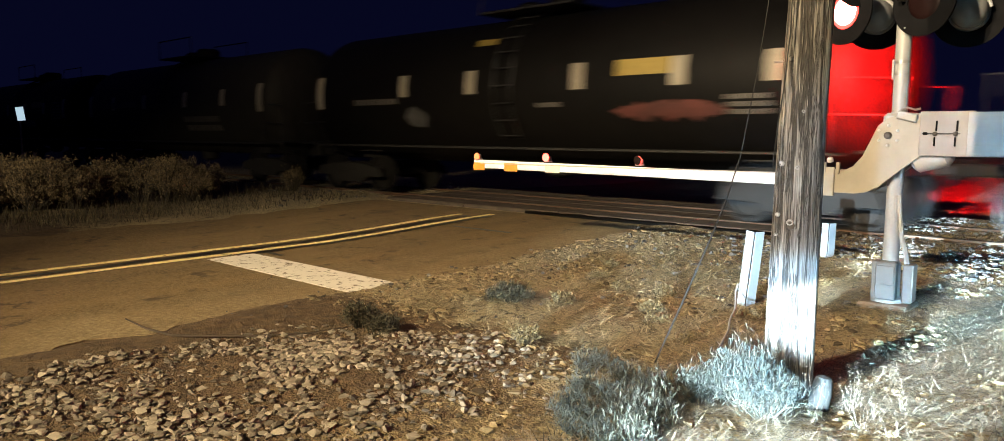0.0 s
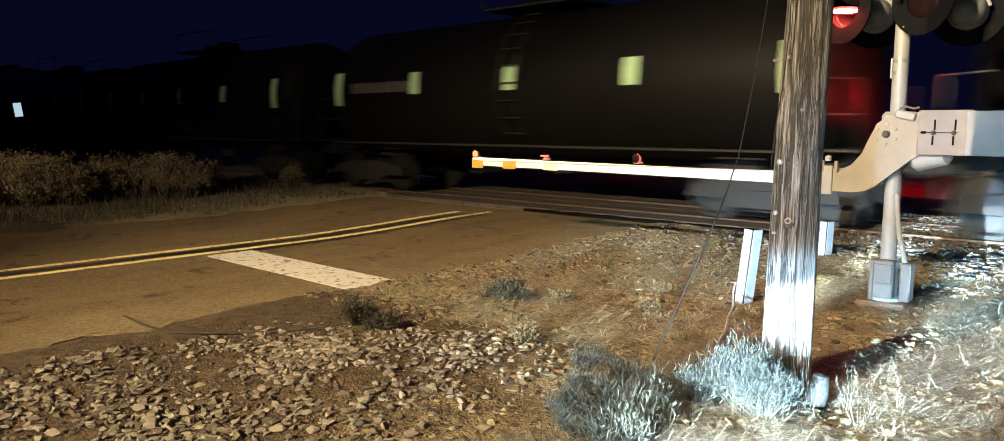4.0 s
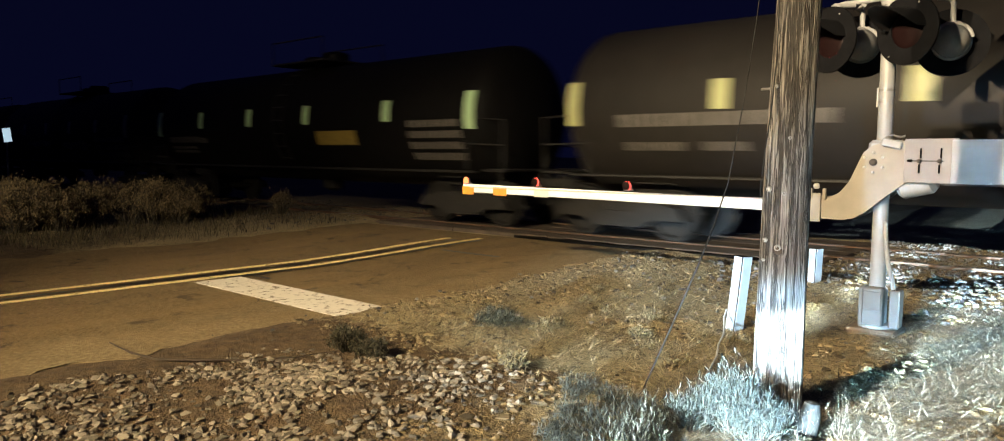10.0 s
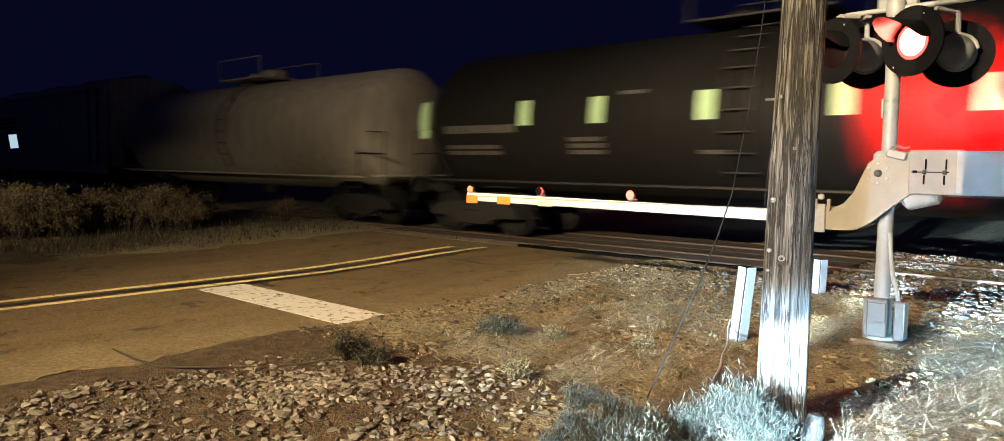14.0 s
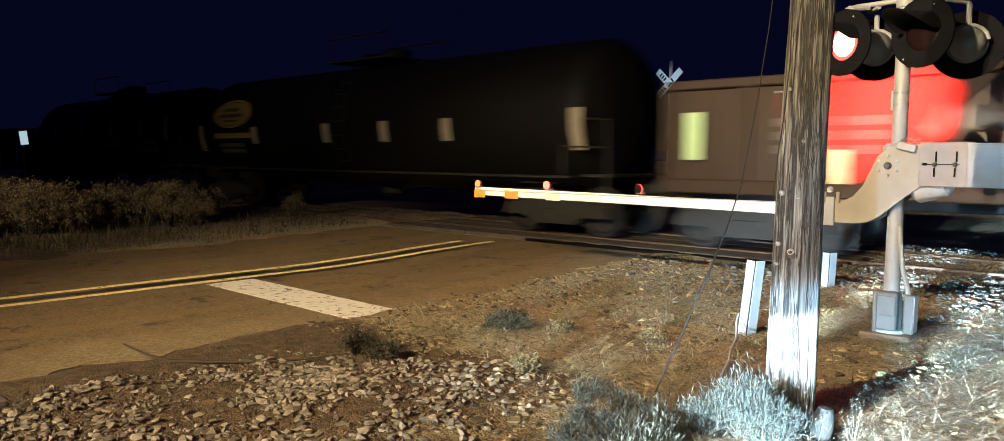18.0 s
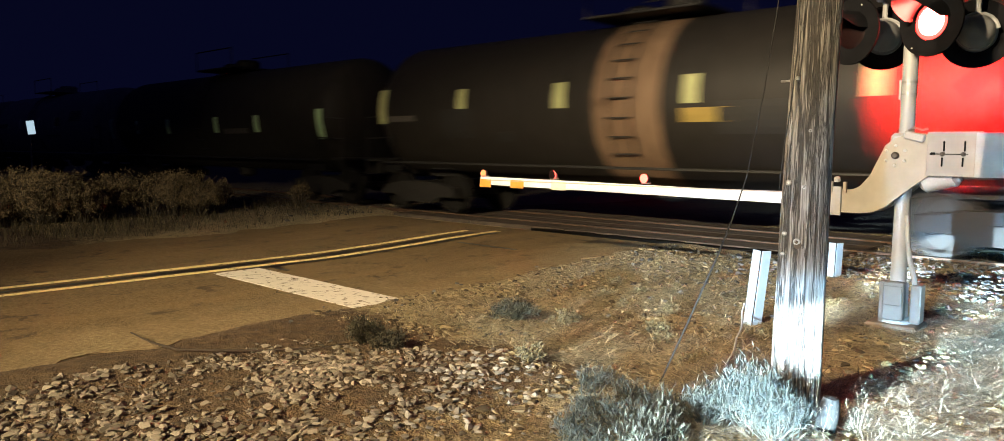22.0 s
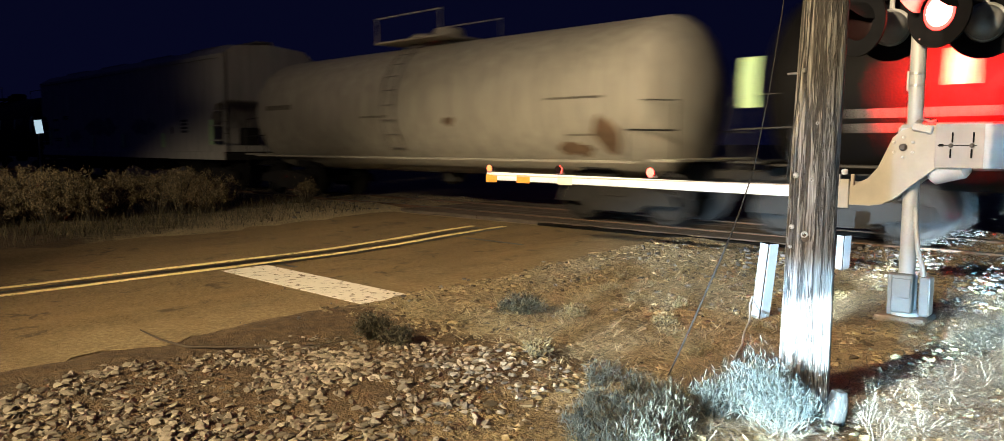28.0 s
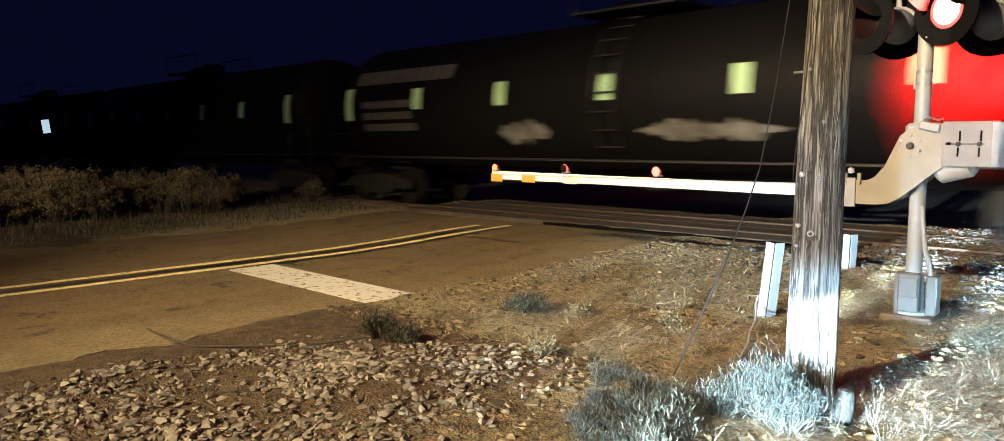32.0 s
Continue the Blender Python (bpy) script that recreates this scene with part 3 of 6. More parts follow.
items = []
while len(items) < 15000:
    x, y = random.uniform(-30, ROAD_L - 0.2), random.uniform(0.0, 10.4)
    if random.random() < 0.5 + 0.5 * noise.noise((x * 0.5, y * 0.5, 8)):
        a = random.uniform(0, 6.283)
        d = Vector((math.cos(a) * 0.35, math.sin(a) * 0.35, 1)).normalized()
        ln = random.uniform(0.10, 0.34) * (0.6 + 0.5 * smooth01(ROAD_L, ROAD_L - 2, x))
        items.append(((x, y, ground_z(x, y) - 0.01), d, ln, random.uniform(0.004, 0.009), random.uniform(0.1, 0.5)))
blades("verge_grass", items, GREEN_GRASS, "rough dull grass on the far verge", "grass")


def bush(name, at, r, h, stems, leaves, leaf, stem_mat, leaf_mat, label, category, group="", spread=1.0, seed=1, upright=0.0, thin=1.0, slim=1.0, low=0.2):
    """A shrub: many forked stems from one foot, with small leaves along and at the ends of them."""
    rnd = random.Random(seed)
    root = thing(name, label, category, Matrix.Translation(at), group)
    b, lv, lf = Build(), [], []
    tips = []
    for _ in range(stems):
        a, out = rnd.uniform(0, 6.283), r * spread * math.sqrt(rnd.random())
        top = Vector((math.cos(a) * out, math.sin(a) * out, h * rnd.uniform(0.5, 1.05) * (1 - 0.45 * (out / (r * spread + 1e-6)) ** 2)))
        foot = Vector((math.cos(a), math.sin(a), 0)) * rnd.uniform(0, r * 0.25)
        mid = foot.lerp(top, 0.5) + Vector((rnd.gauss(0, 0.06), rnd.gauss(0, 0.06), 0.06)) * r * 2
        b.tube([foot - Vector((0, 0, 0.02)), mid, top], [0.006 * thin, 0.004 * thin, 0.0015 * thin], 4)
        tips.append((foot, mid, top))
        for _ in range(3):
            t0 = rnd.uniform(0.35, 0.9)
            p = mid.lerp(top, t0)
            q = p + Vector((rnd.gauss(0, 0.5), rnd.gauss(0, 0.5), rnd.uniform(0.1, 0.9) + upright)) * r * 0.32
            b.tube([p, q], [0.0025 * thin, 0.001 * thin], 3)
            tips.append((p, p.lerp(q, 0.5), q))
    for _ in range(leaves):
        f, m, t = tips[rnd.randrange(len(tips))]
        u = rnd.uniform(low, 1.05)
        p = m.lerp(t, u) + Vector((rnd.gauss(0, 1), rnd.gauss(0, 1), rnd.gauss(0, 1))) * leaf * 0.6
        d = Vector((rnd.gauss(0, 1), rnd.gauss(0, 1), rnd.gauss(0.3 + upright, 1))).normalized()
        s = d.orthogonal().normalized()
        s = (Matrix.Rotation(rnd.uniform(0, 3.14), 3, d) @ s) * leaf * rnd.uniform(0.10, 0.22) * slim
        ln = leaf * rnd.uniform(0.6, 1.3)
        o = len(lv)
        lv += [tuple(p), tuple(p + d * ln * 0.5 + s), tuple(p + d * ln), tuple(p + d * ln * 0.5 - s)]
        lf.append((o, o + 1, o + 2, o + 3))
    part("branchwork", b, stem_mat, root)
    part("foliage", raw_mesh("foliage", lv, lf, leaf_mat), None, root)
    return root


# the headlight beam's left edge is put into the sage's leaf and stem colours
UNLIT_SAGE = foliage("sage_leaf_outside_beam", (0.008, 0.009, 0.006), (0.058, 0.062, 0.044))
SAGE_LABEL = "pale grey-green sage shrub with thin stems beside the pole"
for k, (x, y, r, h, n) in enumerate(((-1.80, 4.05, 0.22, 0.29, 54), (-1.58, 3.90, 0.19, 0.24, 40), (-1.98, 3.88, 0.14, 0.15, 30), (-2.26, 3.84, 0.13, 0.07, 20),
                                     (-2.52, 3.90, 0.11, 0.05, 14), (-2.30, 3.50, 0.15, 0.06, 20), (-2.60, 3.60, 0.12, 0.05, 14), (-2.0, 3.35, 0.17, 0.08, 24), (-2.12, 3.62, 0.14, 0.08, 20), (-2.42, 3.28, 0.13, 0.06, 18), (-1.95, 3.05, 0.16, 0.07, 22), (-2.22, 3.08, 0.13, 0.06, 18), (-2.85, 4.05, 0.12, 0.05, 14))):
    bush("sage_shrub", (x, y, ground_z(x, y)), r, h, n, n * 52, 0.050, SAGE_STEM if x > -2.1 and y > 3.6 else DARK_LEAF, SAGE if x > -2.1 and y > 3.6 else UNLIT_SAGE, SAGE_LABEL, "shrub", "sage shrubs at the pole", seed=40 + k, upright=0.9, slim=0.27, thin=0.8)
for k, (x, y, r, h, n) in enumerate(((-4.92, 3.70, 0.16, 0.19, 52), (-4.62, 3.72, 0.16, 0.09, 40), (-4.50, 5.08, 0.20, 0.16, 44), (-4.15, 5.42, 0.13, 0.09, 20), (-3.55, 4.2, 0.14, 0.09, 20), (-3.4, 5.7, 0.12, 0.08, 16))):
    bush("weed", (x, y, ground_z(x, y)), r, h, n, n * 40, 0.030, DARK_LEAF, DARK_LEAF if k < 3 else BROWN_LEAF, "low dark green weed clump in the dirt" if k < 2 else "low brown weed clump in the dirt", "weed", "weeds on the verge", seed=70 + k)
for k in range(84):
    y = 0.4 + 8.2 * random.random()
    x = -16.2 - 4.5 * random.random()
    h = (1.12 - 0.016 * abs(y - 5) ** 2) * random.uniform(0.7, 1.05)
    bush("dry_bush", (x, y, ground_z(x, y)), 0.55 * random.uniform(0.8, 1.25), max(0.35, h), 36, 2200, 0.055, SAGE_STEM, DRY_LEAF, "tangled brown dry bush on the far verge", "bush", "dry bushes across the road", seed=100 + k, thin=1.6, low=-0.8)
bush("dry_bush", (-16.4, 10.4, ground_z(-16.4, 10.4)), 0.32, 0.62, 26, 500, 0.06, SAGE_STEM, DRY_LEAF, "small bare bush standing alone near the track", "bush", seed=171, upright=0.6, thin=2.0)
for k in range(16):
    u = random.random()
    x, y = min(-2.65, -2.4 - 2.9 * u + random.gauss(0, 0.35)), 4.9 + 3.0 * random.random() ** 1.3 + 0.5 * u
    bush("dead_weed", (x, y, ground_z(x, y)), random.uniform(0.07, 0.17), random.uniform(0.03, 0.07), 10, random.randint(160, 420), 0.028, BROWN_LEAF, BROWN_LEAF, "small crumpled brown weed clump in the straw", "weed", "dead weeds on the verge", seed=300 + k)

# tall dry stalks right of the pole
for k, (x, y, h) in enumerate(((-1.30, 4.35, 0.30), (-1.18, 4.15, 0.24), (-1.42, 4.1, 0.2), (-1.05, 4.5, 0.18))):
    bush("dry_stalk", (x, y, ground_z(x, y)), 0.11, h, 7, 16, 0.010, PALE_STRAW, PALE_STRAW, "thin dry stalk with small seed heads", "weed", "dry stalks at the pole", seed=200 + k, upright=0.7, thin=0.16)

# curled dark root on the gravel's edge
b = Build()
root_path = [(-6.35, 2.42), (-6.05, 2.46), (-5.72, 2.52), (-5.45, 2.68), (-5.2, 2.95), (-5.02, 3.3), (-4.95, 3.62)]
b.tube([(x, y, ground_z(x, y) + (0.085, 0.035, 0.015, 0.02, 0.02, 0.025, 0.015)[i]) for i, (x, y) in enumerate(root_path)], [0.006, 0.009, 0.010, 0.009, 0.008, 0.006, 0.004], 6)
tagged(part("bent_stick", b, plain("dark_stick", (0.05, 0.035, 0.022), 0.9), None, smooth=True), "thin dark bent stick lying on gravel", "stick")

# ---- utility pole ----
POLE = (-1.71, 4.50)
pole = thing("utility_pole", "weathered grey-brown wooden utility pole with cracks", "utility pole", Matrix.Translation((*POLE, 0)))
pv, pf, rings, segs = [], [], 150, 72
for k in range(rings + 1):
    z = -0.3 + 8.6 * (k / rings)
    r0 = 0.148 - 0.0095 * z
    for i in range(segs):
        a = 2 * math.pi * i / segs
        g = noise.noise((math.cos(a) * 3.4, math.sin(a) * 3.4, z * 0.16)) * 0.010
        g -= 0.014 * max(0, 0.55 - abs(noise.noise((math.cos(a) * 7, math.sin(a) * 7, z * 0.22 + 9))) * 6)
        g += 0.002 * noise.noise((math.cos(a) * 16, math.sin(a) * 16, z * 0.8))
        lean = 0.007 * z * z if z > 0 else 0.0
        pv.append(((r0 + g) * math.cos(a) + lean, (r0 + g) * math.sin(a), z))
for k in range(rings):
    for i in range(segs):
        j = (i + 1) % segs
        pf.append((k * segs + i, k * segs + j, (k + 1) * segs + j, (k + 1) * segs + i))
pf.append(tuple(rings * segs + i for i in range(segs)))
shaft = raw_mesh("shaft", pv, pf, WOOD)
shaft.polygons.foreach_set("use_smooth", [True] * len(pf))
part("shaft", shaft, None, pole)


def on_pole(a_deg, z, out=0.0):
    a, r = radians(a_deg), 0.148 - 0.0095 * z + out
    return Vector((r * math.cos(a) + 0.007 * z * z, r * math.sin(a), z))


for a, z, r in ((-118, 1.42, 0.017), (-75, 1.40, 0.012), (-120, 1.12, 0.014), (-84, 1.08, 0.020), (-112, 2.02, 0.012), (-70, 1.72, 0.010), (-92, 0.42, 0.008), (-100, 0.30, 0.008), (-122, 1.0, 0.010)):
    p, q = on_pole(a, z, -0.01), on_pole(a, z, 0.012)
    part("bolt_head", Build().lathe([(0, r), (0.016, r), (0.021, r * 0.65), (0.010, r * 0.45), (0.008, 0.001)], p, q - p, 9), NAIL, pole)
for a, z in ((-82, 1.06),):
    p, q = on_pole(a, z, -0.012), on_pole(a, z, 0.008)
    part("knot", Build().lathe([(0, 0.026), (0.016, 0.022), (0.020, 0.010)], p, q - p, 10), plain("knot_wood", (0.05, 0.035, 0.022), 0.9), pole, smooth=True)
part("climbing_spike", Build().cyl(on_pole(170, 2.02, -0.02), on_pole(170, 2.02, 0.085), 0.007), STEEL, pole)

b = Build()
line = [(-1.68, 4.34, 4.6), (-1.76, 4.35, 3.4), (-1.86, 4.36, 2.41), (-1.92, 4.36, 1.95), (-2.005, 4.36, 1.45), (-2.09, 4.36, 1.18), (-2.18, 4.36, 0.94), (-2.364, 4.36, 0.50), (-2.58, 4.36, 0.0)]
b.tube(line, [0.003, 0.003, 0.003, 0.003, 0.0035, 0.005, 0.006, 0.006, 0.006], 6)
tagged(part("guy_cable", b, CABLE, smooth=True), "slack dark cable hanging from the pole to the ground", "cable")
b = Build().tube([(-1.66, 4.31, 4.6), (-1.700, 4.33, 3.4), (-1.715, 4.33, 2.60), (-1.722, 4.33, 2.15), (-1.745, 4.33, 1.85), (-1.770, 4.33, 1.65), (-1.790, 4.335, 1.44), (-1.800, 4.36, 1.38)], 0.0035, 6)
tagged(part("guy_cable", b, CABLE, smooth=True), "thin dark cable hanging down the front of the pole", "cable")
wire = [(-2.95, 6.47, 0.22), (-2.94, 6.40, 0.15), (-2.88, 6.28, 0.11), (-2.80, 6.10, 0.09), (-2.68, 5.75, 0.07), (-2.53, 5.40, 0.06), (-2.42, 5.10, 0.06), (-2.36, 4.88, 0.03)]
b = Build().tube([(x, y, ground_z(x, y) + z) for x, y, z in wire], 0.0085, 6)
tagged(part("ground_wire", b, WIRE_GREY, smooth=True), "thin pale wire running from the ground to the marker", "wire")

b = Build().lathe([(-0.05, 0.050), (0.03, 0.056), (0.10, 0.060), (0.16, 0.052), (0.195, 0.040), (0.205, 0.0001)], (0, 0, 0), (0.12, 0.05, 1), 11)
stake = part("wood_stub", b, plain("bleached_wood", (0.016, 0.0155, 0.014), 0.9, 0, 0.45, 12, 0.6, (1, 1, 0.1)), None, smooth=True)
stake.matrix_basis = Matrix.Translation((-1.45, 4.28, ground_z(-1.45, 4.28)))
tagged(stake, "short bleached wooden stub beside the pole", "wood stub")


# ---- marker posts ----
def marker_post(at, h, lean):
    root = thing("marker_post", "white plastic marker post, V-shaped, standing in dirt", "marker post", Matrix.Translation(at) @ pose(0, 0, 0, 0, lean, 0), "marker posts")
    part("left_flange", Build().box((-0.040, 0.0, h / 2 - 0.05), (0.085, 0.008, h + 0.1), 0.003, Matrix.Rotation(radians(-14), 4, "Z")), MARKER, root)
    part("right_flange", Build().box((0.026, 0.060, h / 2 - 0.05), (0.115, 0.008, h + 0.1), 0.003, Matrix.Rotation(radians(72), 4, "Z")), MARKER, root)
    part("spine", Build().box((0.004, 0.010, h / 2 - 0.06), (0.010, 0.006, h + 0.08), 0.001), BLACK, root, "dark fold between the flanges")
    return root


marker_post((-2.92, 6.56, ground_z(-2.92, 6.56)), 0.70, 5.5)
marker_post((-3.07, 9.10, ground_z(-3.07, 9.10)), 0.40, 1.5)

# ---- crossing signal ----
MX, MY = -1.885, 7.22
signal = thing("crossing_signal", "aluminium crossing signal mast with four round lamp heads", "crossing signal", Matrix.Translation((MX, MY, 0)))
part("foundation", Build().box((0.0, 0, 0.05), (0.42, 0.40, 0.12), 0.02), plain("concrete_base", (0.17, 0.13, 0.10), 0.9, 0, 0.25, 8, 0.4), signal)
part("mast", Build().lathe([(0, 0.066), (0.7, 0.064), (3.9, 0.060), (3.93, 0.03)], (0, 0, 0.10), (0, 0, 1), 24), GALV, signal, smooth=True)
part("base_casting", Build().lathe([(0, 0.13), (0.03, 0.13), (0.05, 0.09), (0.34, 0.085), (0.36, 0.07)], (0, 0, 0.11), (0, 0, 1), 20), GALV, signal, smooth=True)
part("junction_box", Build().box((0.0, -0.10, 0.31), (0.17, 0.09, 0.34), 0.012).box((0.0, -0.15, 0.36), (0.145, 0.012, 0.17), 0.004), GREY_BOX, signal)
part("junction_box_flange", Build().box((-0.10, -0.04, 0.29), (0.05, 0.12, 0.36), 0.008), GREY_BOX, signal)
part("terminal_box", Build().box((0.175, -0.06, 0.30), (0.085, 0.15, 0.34), 0.012), GREY_BOX, signal, "pale grey terminal box")
part("conduit", Build().tube([(0.06, -0.075, 1.06), (0.075, -0.085, 0.9), (0.10, -0.09, 0.7), (0.14, -0.08, 0.55), (0.155, -0.07, 0.44)], 0.020, 10), GALV, signal, smooth=True)
part("clamp_plate", Build().box((-0.062, -0.02, 2.14), (0.018, 0.05, 0.17), 0.004), GALV, signal)
for z in (2.09, 2.19):
    part("clamp_band", Build().lathe([(0, 0.068), (0.022, 0.068)], (0, 0, z), (0, 0, 1), 24), STEEL, signal, smooth=True)
part("crossarm", Build().lathe([(0, 0.004), (0.10, 0.022), (0.98, 0.024), (1.10, 0.020)], (-0.50, 0, 2.985), (1, 0, 0.02), 12).lathe([(0, 0.045), (0.03, 0.055), (0.09, 0.055), (0.12, 0.045)], (-0.06, 0, 2.98), (1, 0, 0), 12), GALV, signal, smooth=True)
part("crossarm_box", Build().box((0, 0.10, 3.11), (0.34, 0.14, 0.22), 0.02), BOWL_PAINT, signal, "dull grey wiring box")
part("mast_collar", Build().lathe([(0, 0.072), (0.03, 0.078), (0.10, 0.078), (0.13, 0.072)], (0, 0, 2.93), (0, 0, 1), 20), GALV, signal, smooth=True)

lens_build = Build().lathe([(0.0, 0.153), (0.006, 0.136), (0.010, 0.118)], (0, 0, 0), (0, -1, 0), 28, 0, False)
lens_build.lathe([(0.002, 0.153), (0.006, 0.1485), (0.014, 0.110), (0.020, 0.0001)], (0, 0, 0), (0, 1, 0), 28, 1, False)
lens_build.lathe([(0.010, 0.118), (0.016, 0.075), (0.022, 0.0001)], (0, 0, 0), (0, -1, 0), 28, 2, False)
LENS = lens_build.mesh("lens", [RED_GLOW, RED_DARK, RED_CORE], True)
FAR_LENS = lens_build.mesh("lens", [RED_GLOW, RED_DARK, RED_GLOW], True)
back_build = Build().lathe([(0.0, 0.153), (0.006, 0.120), (0.016, 0.070)], (0, 0, 0), (0, -1, 0), 28, 0, False)
back_build.lathe([(0.002, 0.153), (0.006, 0.1485), (0.014, 0.110), (0.020, 0.0001)], (0, 0, 0), (0, 1, 0), 28, 1, False)
back_build.lathe([(0.016, 0.070), (0.022, 0.0001)], (0, 0, 0), (0, -1, 0), 28, 2, False)
BACK_LENS = back_build.mesh("lens", [RED_DARK, RED_DARK, RED_BEAM], True)
background_build = Build().lathe([(0, 0.1495), (0.0, 0.282), (-0.006, 0.286), (0.012, 0.286), (0.012, 0.1495)], (0, 0, 0), (0, 1, 0), 36, 0, False)
BACKGROUND = background_build.mesh("background_disc", BLACK, True)
bowl_build = Build().lathe([(0, 0.156), (0.05, 0.154), (0.06, 0.140), (0.14, 0.130), (0.20, 0.100), (0.235, 0.055), (0.245, 0.0001)], (0, 0.012, 0), (0, 1, 0), 28, 0, False)
bowl_build.lathe([(0.23, 0.0001), (0.19, 0.09), (0.12, 0.125), (0.03, 0.148), (0, 0.150)], (0, 0.012, 0), (0, 1, 0), 28, 1, False)
BOWL = bowl_build.mesh("housing", [BOWL_PAINT, BLACK], True)
hv, hf, hn = [], [], 26
for k in range(hn + 1):
    a = radians(4 + 172 * k / hn)
    lip = 0.06 + 0.34 * max(0, math.sin(a)) ** 0.8
    for y, r in ((0.0, 0.174), (-lip, 0.163), (-lip, 0.158), (0.0, 0.168)):
        hv.append((r * math.cos(a), y, r * math.sin(a)))
for k in range(hn):
    for i in range(4):
        hf.append((k * 4 + i, k * 4 + (i + 1) % 4, k * 4 + 4 + (i + 1) % 4, k * 4 + 4 + i))
hf += [(0, 1, 2, 3), (hn * 4 + 3, hn * 4 + 2, hn * 4 + 1, hn * 4)]
HOOD = raw_mesh("hood", hv, hf, [BLACK, HOOD_LINING], [1 if k < hn * 4 and k % 4 == 2 else 0 for k in range(len(hf))])
# rear hood made a narrow-mouthed tube, added to shape the red beam
BEAM_TUBE = Build().lathe([(0, 0.176), (0.42, 0.164), (0.42, 0.088), (0.408, 0.088), (0.404, 0.158), (0, 0.168)], (0, 0, 0), (0, -1, 0), 28, 0, False).mesh("hood", BLACK, True)
LENSES = []
for x, y, z, front, turn in ((-0.415, -0.27, 2.64, True, -25), (0.20, -0.27, 2.665, True, -25), (-0.30, 0.25, 2.63, False, 16), (0.425, 0.25, 2.60, False, 13)):
    s = -1 if front else 1
    m = pose(x, y, z, 0 if front else 3, 0, turn + (0 if front else 180))
    head = part("lamp_head", BACKGROUND, None, signal, "black round lamp head with a visor", at=m)
    part("hood", HOOD if front else BEAM_TUBE, None, head)
    part("housing", BOWL, None, head, "dull grey bowl-shaped housing")
    strap = [(0.150 * math.cos(a), 0.10 + 0.018 * math.sin(a), 0.146 * math.sin(a)) for a in (0.15, 0.5, 0.9, 1.25, 1.57, 1.9, 2.25, 2.6, 3.0)]
    part("housing_strap", Build().tube(strap, 0.017, 6), GALV, head, smooth=True)
    part("hinge_lug", Build().box((0.155, 0.10, 0.0), (0.05, 0.05, 0.05), 0.01), BOWL_PAINT, head)
    for rx, rz in ((0.10, 0.21), (-0.16, -0.20)):
        part("disc_rivet", Build().lathe([(0, 0.008), (0.006, 0.005)], (rx, -0.003, rz), (0, -1, 0), 7), BOLT, head)
    lens = part("lens", LENS if front else BACK_LENS, None, head, "red signal lens")
    lens.matrix_basis = pose(0, 0.015, 0)
    LENSES.append((lens, x < 0))
    ang = radians(turn + (0 if front else 180))
    bx, by = x - 0.10 * math.sin(ang), y + 0.10 * math.cos(ang)
    part("bracket_pipe", Build().tube([(x * 0.72, 0.0, 2.965), (bx - 0.05, by * 0.75, 2.955), (bx - 0.012, by * 0.95, 2.945), (bx, by, 2.915), (bx, by, z + 0.15)], 0.024, 8), GALV, signal, smooth=True)


def crossbuck(parent, z, y, size=1.22):
    for a in (45, -45):
        q = Matrix.Rotation(radians(a), 4, "Y")
        blade = part("blade", Build().box((0, y - (0.01 if a > 0 else 0), z), (size, 0.008, 0.23), 0.003, q), SHEET_WHITE, parent, "white crossbuck blade")
        for k in range(5):
            off = q @ Vector((-0.42 + 0.10 * k + (0.18 if k > 2 else 0), 0, 0))
            part("letter_bar", Build().box((off.x, y - (0.018 if a > 0 else 0.008), z + off.z), (0.06, 0.004, 0.14), 0, q), BLACK, blade)


crossbuck(signal, 3.74, -0.08)

# ---- crossing gate on the mast ----
gate = thing("crossing_gate", "lowered railway crossing gate with a white arm", "crossing gate", Matrix.Translation((MX, MY, 0)))
side = [(-0.60, 1.06), (-0.30, 1.06), (-0.20, 1.075), (-0.10, 1.13), (0.10, 1.31), (0.24, 1.42), (0.62, 1.42), (0.62, 1.76), (0.06, 1.76), (-0.06, 1.72), (-0.13, 1.66), (-0.24, 1.40), (-0.32, 1.30), (-0.40, 1.26), (-0.60, 1.26)]
part("side_arm", Build().prism(side, -0.135, -0.115), CAST, gate, "curved tan-grey cast side arm")
part("side_arm", Build().prism(side, 0.115, 0.135), CAST, gate, "curved tan-grey cast side arm")
part("counterweight", Build().box((0.95, -0.128, 1.585), (0.80, 0.05, 0.36), 0.006).box((1.05, 0.0, 1.585), (0.55, 0.20, 0.33), 0.01), GALV, gate, "pale counterweight plates")
part("plate", Build().box((0.40, -0.142, 1.59), (0.40, 0.014, 0.37), 0.004), PLATE, gate, "flat pale mounting plate")
for x in (0.32, 0.47):
    for z, h, dx in ((1.655, 0.085, 0.006), (1.525, 0.075, -0.004)):
        part("slot", Build().box((x + dx, -0.152, z), (0.014, 0.008, h), 0.005), BLACK, gate, "dark slotted hole")
    part("slot_bolt", Build().lathe([(0, 0.020), (0.014, 0.018), (0.018, 0.010)], (x - 0.003, -0.150, 1.59), (0, -1, 0), 8), DARK_BOLT, gate)
part("slot", Build().box((0.36, -0.1500, 1.59), (0.28, 0.005, 0.007), 0.001), BLACK, gate, "dark slotted hole")
part("slot", Build().box((0.245, -0.152, 1.592), (0.036, 0.008, 0.022), 0.006), BLACK, gate, "dark slotted hole")
part("pivot_hub", Build().lathe([(0, 0.032), (0.02, 0.030), (0.03, 0.018)], (-0.045, -0.134, 1.575), (0, -1, 0), 14), DARK_BOLT, gate, smooth=True)
